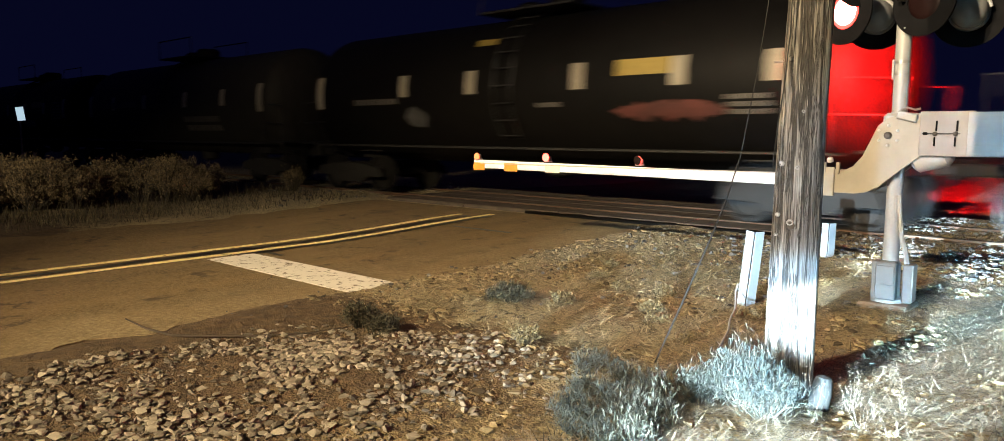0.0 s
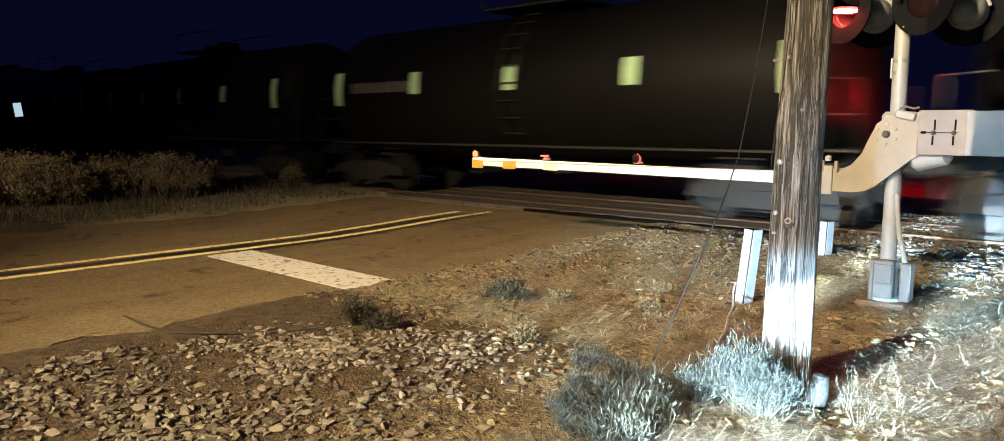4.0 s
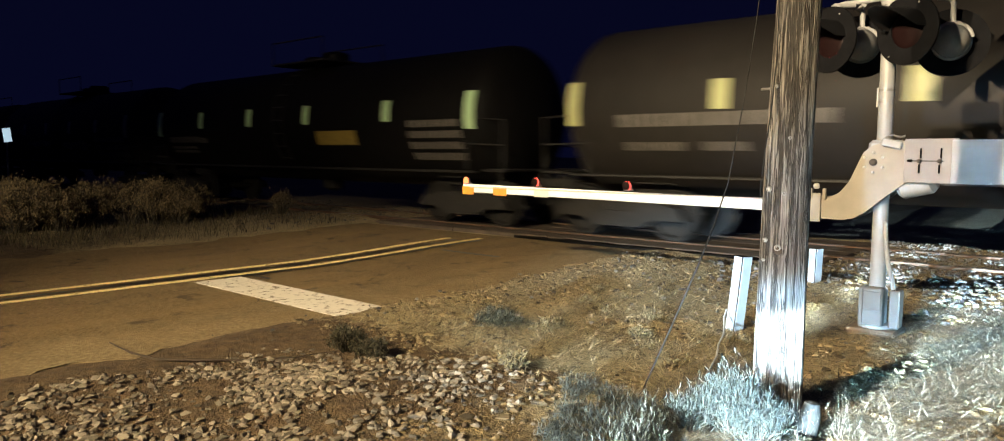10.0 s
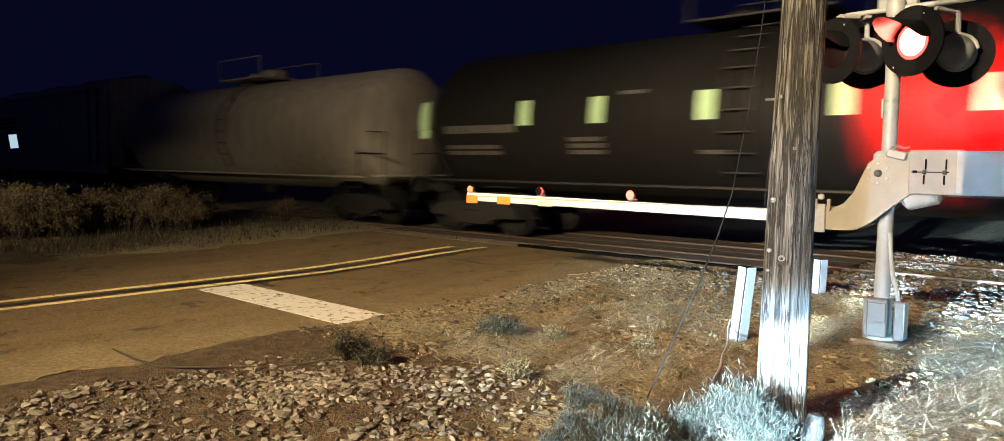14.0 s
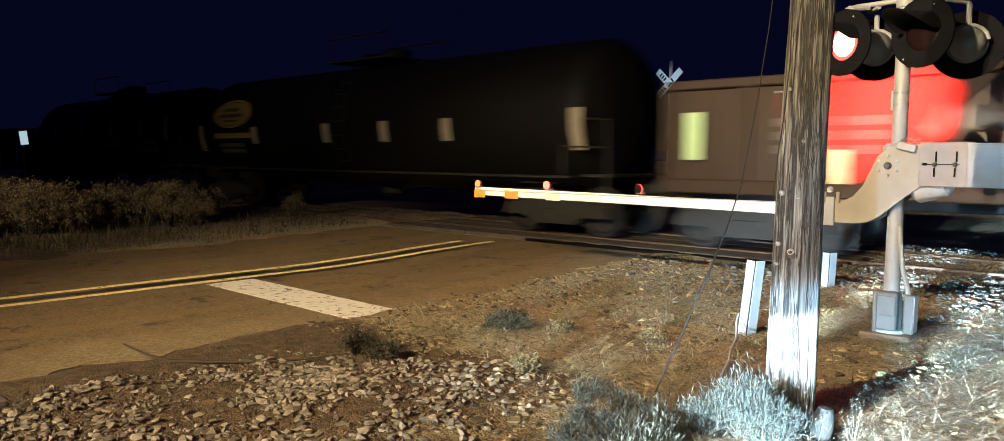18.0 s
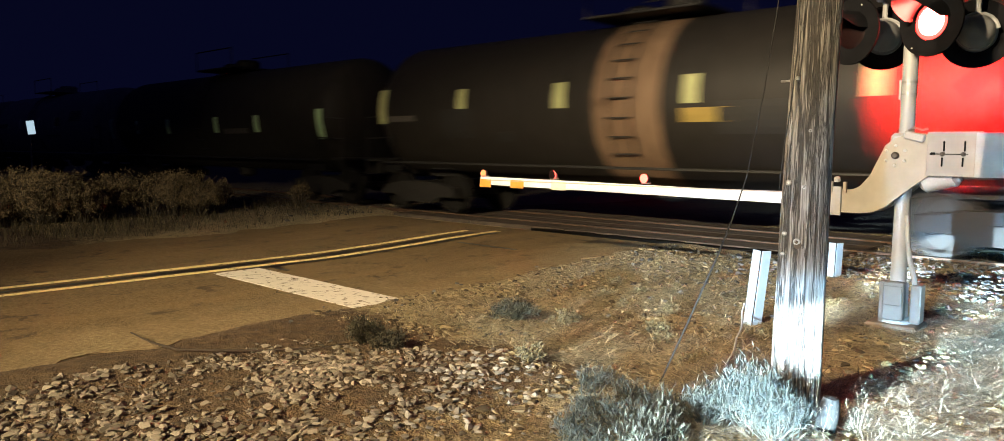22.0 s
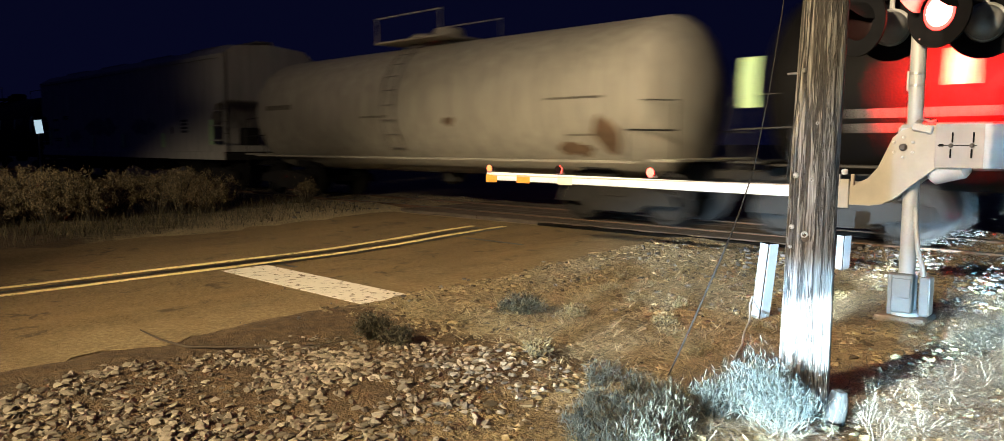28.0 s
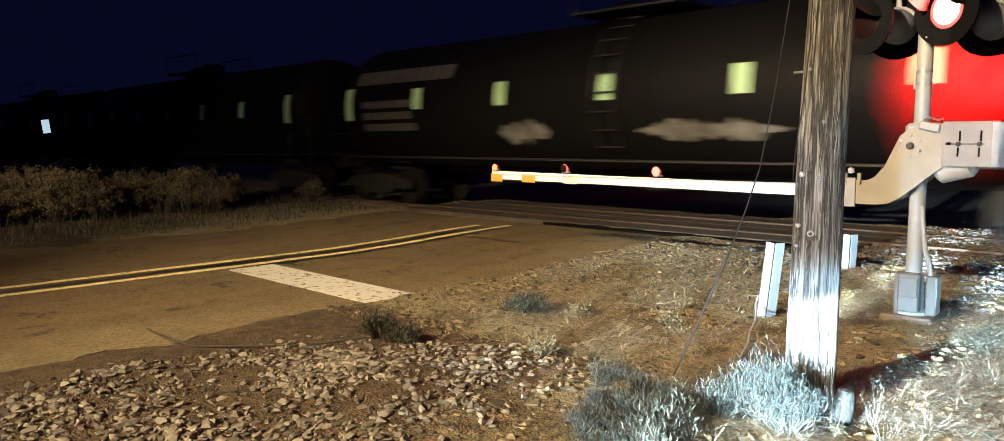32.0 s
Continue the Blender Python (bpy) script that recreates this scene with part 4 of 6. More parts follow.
for k in range(6):
    a = radians(60 * k + 30)
    part("hub_bolt", Build().lathe([(0, 0.013), (0.012, 0.012), (0.016, 0.006)], (-0.045 + 0.085 * math.cos(a), -0.134, 1.575 + 0.085 * math.sin(a)), (0, -1, 0), 8), BOLT, gate)
part("mechanism_box", Build().box((0.02, 0.02, 1.56), (0.26, 0.22, 0.42), 0.03), GALV, gate, "gate mechanism housing")
part("mechanism_drum", Build().lathe([(0, 0.10), (0.03, 0.135), (0.26, 0.135), (0.30, 0.10)], (0.12, 0.02, 1.38), (1, 0, 0.28), 20), plain("white_motor_cover", (0.46, 0.45, 0.43), 0.45, 0, 0.12, 6), gate, "rounded white motor cover", smooth=True)
part("cover_bracket", Build().box((0.10, -0.15, 1.735), (0.16, 0.04, 0.07), 0.01, Matrix.Rotation(radians(14), 4, "Y")), GALV, gate)
part("pin_chain", Build().tube([(0.05, -0.14, 1.79), (0.10, -0.15, 1.81), (0.16, -0.15, 1.79), (0.20, -0.15, 1.80)], 0.010, 6), STEEL, gate)
part("arm_clamp", Build().box((-0.53, -0.145, 1.16), (0.12, 0.02, 0.26), 0.005).box((-0.44, -0.15, 1.285), (0.03, 0.03, 0.10), 0.004).box((-0.56, -0.15, 1.285), (0.03, 0.03, 0.10), 0.004), CAST, gate, "bolted arm clamp")
part("clamp_bolt", Build().lathe([(0, 0.028), (0.03, 0.028), (0.04, 0.015)], (-0.51, -0.15, 1.34), (0, -0.4, 1), 10), BOLT, gate)
arm_y = -0.12
part("arm", Build().box((-2.82, arm_y, 1.175), (4.42, 0.030, 0.105), 0.008, Matrix.Rotation(radians(0.45), 4, "Y")), SHEET_WHITE, gate, "long white reflective arm")
for x, w, m in ((-4.93, 0.20, SHEET_RED), (-4.38, 0.22, SHEET_RED), (-3.72, 0.22, SHEET_FADED)):
    part("stripe", Build().box((x, arm_y - 0.018, 1.176 - 0.0078 * (x + 2.82) * -1), (w, 0.004, 0.100), 0.001, Matrix.Rotation(radians(0.45), 4, "Y")), m, gate, "orange-red stripe" if m is SHEET_RED else "faded pale yellow stripe")
ARM_LAMPS = []
lamp_case = Build().lathe([(0, 0.055), (0.012, 0.055), (0.02, 0.040), (0.065, 0.034), (0.075, 0.02)], (0, 0, 0), (0, 0, 1), 14).mesh("arm_lamp", plain("lamp_case", (0.30, 0.28, 0.27), 0.4), True)
disc_build = Build().lathe([(0.0, 0.050), (0.010, 0.045), (0.014, 0.0001)], (0, -0.004, 0), (0, -1, 0), 14, 0, False)
disc_build.lathe([(0.0, 0.050), (0.010, 0.045), (0.014, 0.0001)], (0, 0.004, 0), (0, 1, 0), 14, 1, False)
ARM_LENS = disc_build.mesh("lamp_lens", [ARM_GLOW, RED_DARK], True)
for x, left in ((-3.79, True), (-2.52, False)):
    case = part("arm_lamp", lamp_case, None, gate, "small red arm lamp", at=pose(x, arm_y, 1.24 - 0.003 * (x + 2.8)))
    lens = part("lamp_lens", ARM_LENS, None, case, at=pose(0, -0.050, 0.058))
    ARM_LAMPS.append((lens, left))
tip = part("tip_lamp", lamp_case, None, gate, "steady lit tip lamp", at=pose(-4.95, arm_y, 1.245))
part("lamp_lens", Build().lathe([(0.0, 0.048), (0.010, 0.040), (0.016, 0.0001)], (0, -0.036, 0.04), (0, -1, 0), 14), TIP_GLOW, tip, smooth=True)
part("arm_lamp_cable", Build().tube([(-0.5, arm_y - 0.02, 1.225), (-2.5, arm_y - 0.017, 1.212), (-4.9, arm_y - 0.017, 1.20)], 0.006, 6), WIRE_GREY, gate)

# ---- far side of the crossing ----
far = thing("far_signal", "distant crossing signal mast with a white crossbuck", "crossing signal", pose(-12.9, 22.5, 0, 0, 0, 0))
part("mast", Build().lathe([(0, 0.07), (4.9, 0.06)], (0, 0, 0), (0, 0, 1), 12), GALV, far, smooth=True)
crossbuck(far, 4.15, -0.10, 1.22)
part("crossarm", Build().cyl((-0.85, 0, 3.1), (0.5, 0, 3.1), 0.03), GALV, far)
for x in (-0.78, -0.17):
    head = part("lamp_head", BACKGROUND, None, far, "black round lamp head with a visor", at=pose(x, -0.12, 2.26))
    part("hood", HOOD, None, head)
    part("housing", BOWL, None, head, "dull grey bowl-shaped housing")
    lens = part("lens", FAR_LENS, None, head, "red signal lens")
    lens.matrix_basis = pose(0, 0.015, 0)
    LENSES.append((lens, x < -0.5))
    part("bracket_pipe", Build().tube([(x, -0.02, 3.1), (x, -0.06, 3.0), (x, -0.06, 2.44)], 0.02, 6), GALV, far, smooth=True)
part("side_bracket", Build().cyl((0.0, 0, 2.9), (0.62, -0.1, 3.02), 0.035).lathe([(0, 0.12), (0.08, 0.14), (0.16, 0.06)], (0.32, -0.1, 2.86), (0, -1, 0), 14), BOLT, far, "pale bracket", smooth=True)

lit = thing("marker_light", "small blue-white light box on a thin post", "marker light", pose(-27.0, 7.51, 0))
part("post", Build().cyl((0, 0, -0.1), (0, 0, 2.4), 0.03), STEEL, lit)
part("light_box", Build().box((0, 0, 2.15), (0.10, 0.26, 0.46), 0.02, Matrix.Rotation(radians(7), 4, "X")), GREY_BOX, lit)
part("glass", Build().box((0.055, 0, 2.15), (0.012, 0.22, 0.42), 0.004, Matrix.Rotation(radians(7), 4, "X")), FAR_GLOW, lit, "glowing blue-white glass")

# ---- the freight train ----
SPEED = 14.3
REFLECT = plain("yellow_green_reflective_sheet", (0.50, 0.74, 0.42), 0.45, 0, 0.06, 12, 0.03)
REFLECT_Y = plain("yellow_reflective_sheet", (0.60, 0.62, 0.06), 0.45, 0, 0.06, 12, 0.03)
REFLECT_W = plain("pale_reflective_sheet", (0.30, 0.27, 0.21), 0.45, 0, 0.06, 12, 0.03)
LETTER = plain("faded_white_lettering", (0.095, 0.088, 0.078), 0.6, 0, 0.3, 8, 0.05)
LETTER_DARK = plain("dark_lettering", (0.05, 0.05, 0.05), 0.6, 0, 0.3, 8, 0.05)
LETTER_YELLOW = plain("yellow_placard", (0.29, 0.21, 0.045), 0.6, 0, 0.2, 8, 0.05)
UNDER = plain("grimy_underframe", (0.012, 0.011, 0.010), 0.75, 0.1, 0.4, 6, 0.3)
WHEEL = plain("wheel_steel", (0.012, 0.011, 0.010), 0.6, 0.4, 0.3, 10)
SILL = plain("sill_edge_paint", (0.22, 0.20, 0.18), 0.6, 0, 0.3, 5)
PAINTS = {
    "black": car_paint("black_tank_paint", (0.0062, 0.0059, 0.0060), (0.012, 0.0095, 0.008), gloss=0.07),
    "coal": car_paint("worn_black_tank_paint", (0.0125, 0.0118, 0.0116), (0.018, 0.014, 0.011), gloss=0.09),
    "soot": car_paint("sooty_tank_paint", (0.0058, 0.0053, 0.0053), (0.018, 0.013, 0.010), gloss=0.08),
    "smoke": car_paint("smoky_tank_paint", (0.027, 0.0252, 0.0235), (0.030, 0.021, 0.015), gloss=0.12),
    "ash": car_paint("ash_grey_tank_paint", (0.0205, 0.0185, 0.0168), (0.024, 0.017, 0.012), 0.60),
    "grey": car_paint("brown_grey_tank_paint", (0.066, 0.058, 0.048), (0.024, 0.017, 0.012), 0.60),
    "tan": car_paint("cream_tank_paint", (0.39, 0.357, 0.292), (0.15, 0.10, 0.06), 0.64),
    "white": car_paint("dirty_white_tank_paint", (0.375, 0.352, 0.30), (0.22, 0.19, 0.13), 0.76),
    "pale": car_paint("pale_hopper_paint", (0.50, 0.49, 0.46), (0.34, 0.33, 0.27), 0.74),
    "hopper": car_paint("light_grey_hopper_paint", (0.27, 0.265, 0.255), (0.22, 0.25, 0.20), 0.74),
    "cream": car_paint("cream_hopper_paint", (0.56, 0.50, 0.40), (0.20, 0.13, 0.07), 0.66),
    "brown": car_paint("rust_brown_gondola_paint", (0.050, 0.034, 0.026), (0.03, 0.022, 0.016), 0.56),
    "dark": car_paint("dark_gondola_paint", (0.013, 0.0120, 0.0112), (0.050, 0.032, 0.021), 0.58),
    "rust": car_paint("rusty_orange_band", (0.19, 0.125, 0.080), (0.08, 0.045, 0.025), 0.60),
}
AXIS_Z, RADIUS = 2.22, 1.48
DARK_TRIM = plain("dark_steel_trim", (0.0095, 0.009, 0.0085), 0.6, 0, 0.3, 5)
TRIM = {key: (DARK_TRIM if key in ("black", "coal", "soot", "smoke", "dark", "brown", "ash", "grey") else SILL) for key in PAINTS}
TRIM["white"] = TRIM["tan"] = PAINTS["white"]

truck_build = Build()
for y in (-1.0, 1.0):
    truck_build.prism([(-1.25, 0.36), (-1.15, 0.56), (-0.55, 0.66), (0.55, 0.66), (1.15, 0.56), (1.25, 0.36), (0.75, 0.36), (0.45, 0.22), (-0.45, 0.22), (-0.75, 0.36)], y - 0.08, y + 0.08)
    for k in (-0.25, 0, 0.25):
        truck_build.cyl((k, y - 0.02 * (1 if y < 0 else -1), 0.26), (k, y, 0.56), 0.07, None, 8)
truck_build.box((0, 0, 0.58), (0.42, 2.2, 0.22), 0.03)
TRUCK = truck_build.mesh("truck", UNDER)
wheel_build = Build().cyl((0, -0.9, 0), (0, 0.9, 0), 0.08, None, 10)
for y in (-0.76, 0.76):
    s = 1 if y > 0 else -1
    wheel_build.lathe([(-0.075, 0.457), (0.05, 0.45), (0.052, 0.40), (0.0, 0.36), (-0.01, 0.16), (0.05, 0.13), (0.06, 0.02)], (0, y, 0), (0, s, 0), 24)
    wheel_build.lathe([(-0.085, 0.40), (-0.085, 0.483), (-0.06, 0.483), (-0.055, 0.44)], (0, y, 0), (0, s, 0), 24)
WHEELSET = wheel_build.mesh("wheelset", WHEEL, True)
COUPLER = Build().box((0.35, 0, 0.88), (0.9, 0.16, 0.18), 0.03).box((0.86, 0.03, 0.88), (0.22, 0.26, 0.28), 0.05).cyl((0.80, -0.05, 0.74), (0.80, -0.05, 1.04), 0.05).mesh("coupler", UNDER)


WHEELS = []


def running_gear(car, L, inset=1.9):
    for s in (-1, 1):
        truck = part("truck", TRUCK, None, car, at=pose(s * (L / 2 - inset), 0, 0))
        for k in (-0.89, 0.89):
            wheel = part("wheelset", WHEELSET, None, truck, at=pose(0, 0, 0.457))
            wheel.delta_location = (k, 0, 0)
            WHEELS.append(wheel)
        part("coupler", COUPLER, None, car, at=pose(s * (L / 2 - 0.86), 0, 0, 0, 0, 0 if s > 0 else 180))


def curved_sheet(x0, x1, z0, z1, lift, mat_name=0):
    """A sheet that follows the near side of the tank."""
    b, n = Build(), max(2, int((z1 - z0) / 0.12) + 1)
    pts = []
    for k in range(n + 1):
        z = z0 + (z1 - z0) * k / n
        y = -math.sqrt(max(0.0, RADIUS ** 2 - (z - AXIS_Z) ** 2))
        o = Vector((0, y, z - AXIS_Z)).normalized() * lift
        for x in (x0, x1):
            pts.append((x, y + o.y, z + o.z))
    faces = [(2 * k, 2 * k + 1, 2 * k + 3, 2 * k + 2) for k in range(n)]
    base = len(pts)
    pts += [(x, y * 0.993, AXIS_Z + (z - AXIS_Z) * 0.993) for x, y, z in pts]
    faces += [(base + a, base + d, base + c, base + b_) for a, b_, c, d in faces[:n]]
    faces += [(0, base, base + 1, 1), (2 * n, 2 * n + 1, base + 2 * n + 1, base + 2 * n)]
    for k in range(n):
        faces += [(2 * k, 2 * k + 2, base + 2 * k + 2, base + 2 * k), (2 * k + 1, base + 2 * k + 1, base + 2 * k + 3, base + 2 * k + 3 - 0)]
    faces = [f for f in faces if len(set(f)) == len(f)]
    return b.add(pts, faces)


def lettering(car, x, z, w, h, mat, rows=1, flat=None, name="lettering", lift=0.008):
    """Rows of small bars that stand for writing too blurred to read."""
    rnd = random.Random(int(abs(x * 100) + z * 1000))
    for r in range(rows):
        z0, b, xx = z - r * h * 1.6, Build(), x
        while xx < x + w:
            ww = rnd.uniform(0.5, 1.0) * h
            if xx + ww > x + w:
                break
            if flat is None:
                sub = curved_sheet(xx, xx + ww, z0, z0 + h, lift)
                b.add(sub.v, sub.f)
            else:
                b.box((xx + ww / 2, flat - 0.004, z0 + h / 2), (ww, 0.008, h))
            xx += ww * 1.25
        if b.v:
            part(name, b, mat, car)


def spray(car, x, z, w, h, mat, flat=None):
    """Sprayed paint or a stain: a ragged stroke laid on the car's side."""
    rnd = random.Random(int(abs(x * 130) + z * 1700 + w * 10))
    b, cols, rows = Build(), max(8, int(w / 0.09)), 4
    pts, lo, hi = [], 0.3, 0.7
    for k in range(cols + 1):
        u = k / cols
        ease = min(1.0, 5 * u, 5 * (1 - u)) * 0.5
        lo = 0.5 - ease * rnd.uniform(0.35, 1.0)
        hi = 0.5 + 0.02 + ease * rnd.uniform(0.35, 1.0)
        for r in range(rows + 1):
            pz = z + h * (lo + (hi - lo) * r / rows)
            px_ = x + w * u + rnd.uniform(-0.3, 0.3) * w / cols
            y = flat - 0.009 if flat is not None else -math.sqrt(max(0.02, RADIUS ** 2 - (pz - AXIS_Z) ** 2)) - 0.015
            pts.append((px_, y, pz))
    n = rows + 1
    b.add(pts, [(k * n + r, (k + 1) * n + r, (k + 1) * n + r + 1, k * n + r + 1) for k in range(cols) for r in range(rows)])
    part("sprayed_paint", b, mat, car)


def tank_car(s_front, s_rear, paint, label, reflect=REFLECT, step=2.55, marks=(), band=None, patches=(), oval=False, dome=True, ink=None, ends=True, at=(), drop=0.0, mid=0.0):
    L = s_front - s_rear
    car = thing("tank_car", label, "tank car", group="freight train")
    half, head = L / 2 - 0.62, 0.72
    prof = [(-half + head * (1 - math.cos(math.pi / 2 * k / 8)), max(0.001, RADIUS * math.sin(math.pi / 2 * k / 8))) for k in range(9)]
    prof += [(-x, r) for x, r in reversed(prof)]
    part("tank", Build().lathe(prof, (0, 0, AXIS_Z), (1, 0, 0), 56, 0, False), PAINTS[paint], car, smooth=True)
    for s in (-1, 1):
        x = s * (half - head - 1.1)
        part("bolster", Build().prism([(x - 0.35, 0.8), (x + 0.35, 0.8), (x + 0.45, 1.45), (x - 0.45, 1.45)], -0.8, 0.8), UNDER, car)
        part("stub_sill", Build().box((s * (L / 2 - 1.6), 0, 0.92), (2.2, 0.5, 0.34), 0.03), UNDER, car)
        part("end_platform", Build().box((s * (L / 2 - 0.72), 0, 1.13), (0.55, 2.8, 0.05), 0.01), TRIM[paint], car)
        for y in (-1.38, 1.38):
            e, i = s * (L / 2 - 0.5), s * (L / 2 - 1.45)
            part("grab_rail", Build().tube([(e, y, 0.55), (e, y, 2.10), (i, y, 2.16), (i, y, 1.14)], 0.020, 5).cyl((e, y, 1.62), (i, y, 1.65), 0.016, None, 5), DARK_TRIM, car)
    part("side_walkway", Build().box((0, -1.44, 1.10), (L - 2.4, 0.16, 0.045), 0.008), TRIM[paint], car, "narrow side walkway")
    part("outlet", Build().lathe([(0, 0.30), (0.25, 0.26), (0.32, 0.12)], (0.2, 0, 0.80), (0, 0, -1), 14), UNDER, car, smooth=True)
    if dome:
        zt = AXIS_Z + RADIUS
        part("top_platform", Build().box((mid, 0, zt + 0.06), (2.3, 1.9, 0.05), 0.01), TRIM[paint], car, "steel service platform")
        part("manway", Build().lathe([(0, 0.36), (0.34, 0.36), (0.40, 0.30), (0.42, 0.05)], (mid + 0.35, 0, zt - 0.04), (0, 0, 1), 18), PAINTS[paint], car, smooth=True)
        part("valve_bonnet", Build().lathe([(0, 0.30), (0.30, 0.30), (0.36, 0.2)], (mid - 0.55, 0, zt - 0.04), (0, 0, 1), 16), PAINTS[paint], car, smooth=True)
        for y in (-0.95, 0.95):
            part("platform_rail", Build().tube([(mid - 1.1, y, zt + 0.05), (mid - 1.1, y, zt + 0.62), (mid + 1.1, y, zt + 0.62), (mid + 1.1, y, zt + 0.05)], 0.02, 5), TRIM[paint], car)
        ladder = Build()
        for x in (mid - 0.22, mid + 0.22):
            ladder.tube([(x, -RADIUS * math.cos(a) - 0.09 * math.cos(a), AXIS_Z + (RADIUS + 0.09) * math.sin(a)) for a in (-0.65, -0.3, 0.0, 0.35, 0.7, 1.0, 1.25)], 0.018, 5)
        for k in range(9):
            a = -0.6 + 0.21 * k
            ladder.cyl((mid - 0.22, -(RADIUS + 0.09) * math.cos(a), AXIS_Z + (RADIUS + 0.09) * math.sin(a)), (mid + 0.22, -(RADIUS + 0.09) * math.cos(a), AXIS_Z + (RADIUS + 0.09) * math.sin(a)), 0.014, None, 5)
        part("ladder", ladder, SILL if paint in ("white", "tan") else TRIM[paint], car)
    if ends:
        n = max(3, round((L - 2.8) / step))
        places = [p - (s_front + s_rear) / 2 for p in at] or [-(L / 2 - 1.4) + (L - 2.8) * k / n for k in range(n + 1)]
        for x in places:
            tall = abs(x) > L / 2 - 2.0
            part("reflector", curved_sheet(x - 0.12, x + 0.12, AXIS_Z - (0.28 if tall else 0.08) - drop, AXIS_Z + (0.46 if tall else 0.37) - drop, 0.006), reflect, car)
    ink = ink or LETTER
    for x, z, w, h, rows in marks:
        lettering(car, x, z, w, h, ink, rows)
    if band:
        a0, a1 = band
        part("rust_band", Build().lathe([(0, RADIUS + 0.006), (a1 - a0, RADIUS + 0.006)], (a0, 0, AXIS_Z), (1, 0, 0), 56, 0, False), PAINTS["rust"], car, "rusty orange band", smooth=True)
    for x, z, w, h, m in patches:
        if m in SPRAYS:
            spray(car, x, z, w, h, m)
        else:
            part("patch", curved_sheet(x, x + w, z, z + h, 0.010), m, car)
    if oval:
        b = Build()
        pts, faces, n = [], [], 28
        for r in (0.02, 0.25, 0.5, 0.75, 1.0):
            for k in range(n):
                a = 2 * math.pi * k / n
                x, z = oval[0] + 1.05 * math.cos(a) * r, oval[1] + 0.40 * math.sin(a) * r
                pts.append((x, -math.sqrt(RADIUS ** 2 - (z - AXIS_Z) ** 2) - 0.012, z))
        faces = [(q * n + k, q * n + (k + 1) % n, (q + 1) * n + (k + 1) % n, (q + 1) * n + k) for k in range(n) for q in range(4)] + [tuple(range(n))]
        part("emblem", b.add(pts, faces), LETTER_YELLOW, car, "yellow oval emblem")
        ring = []
        for k in range(41):
            a = 2 * math.pi * k / 40
            x, z = oval[0] + 0.95 * math.cos(a), oval[1] + 0.33 * math.sin(a)
            ring.append((x, -math.sqrt(RADIUS ** 2 - (z - AXIS_Z) ** 2) - 0.014, z))
        part("emblem_ring", Build().tube(ring, 0.009, 4), LETTER_DARK, car, "thin dark oval line")
        for dz, w, h in ((0.10, 0.9, 0.09), (-0.06, 1.35, 0.10), (-0.20, 0.8, 0.05)):
            lettering(car, oval[0] - w / 2, oval[1] + dz - h / 2, w, h, LETTER_DARK, 1, name="emblem_bar", lift=0.016)
    running_gear(car, L)
    return car, (s_front + s_rear) / 2


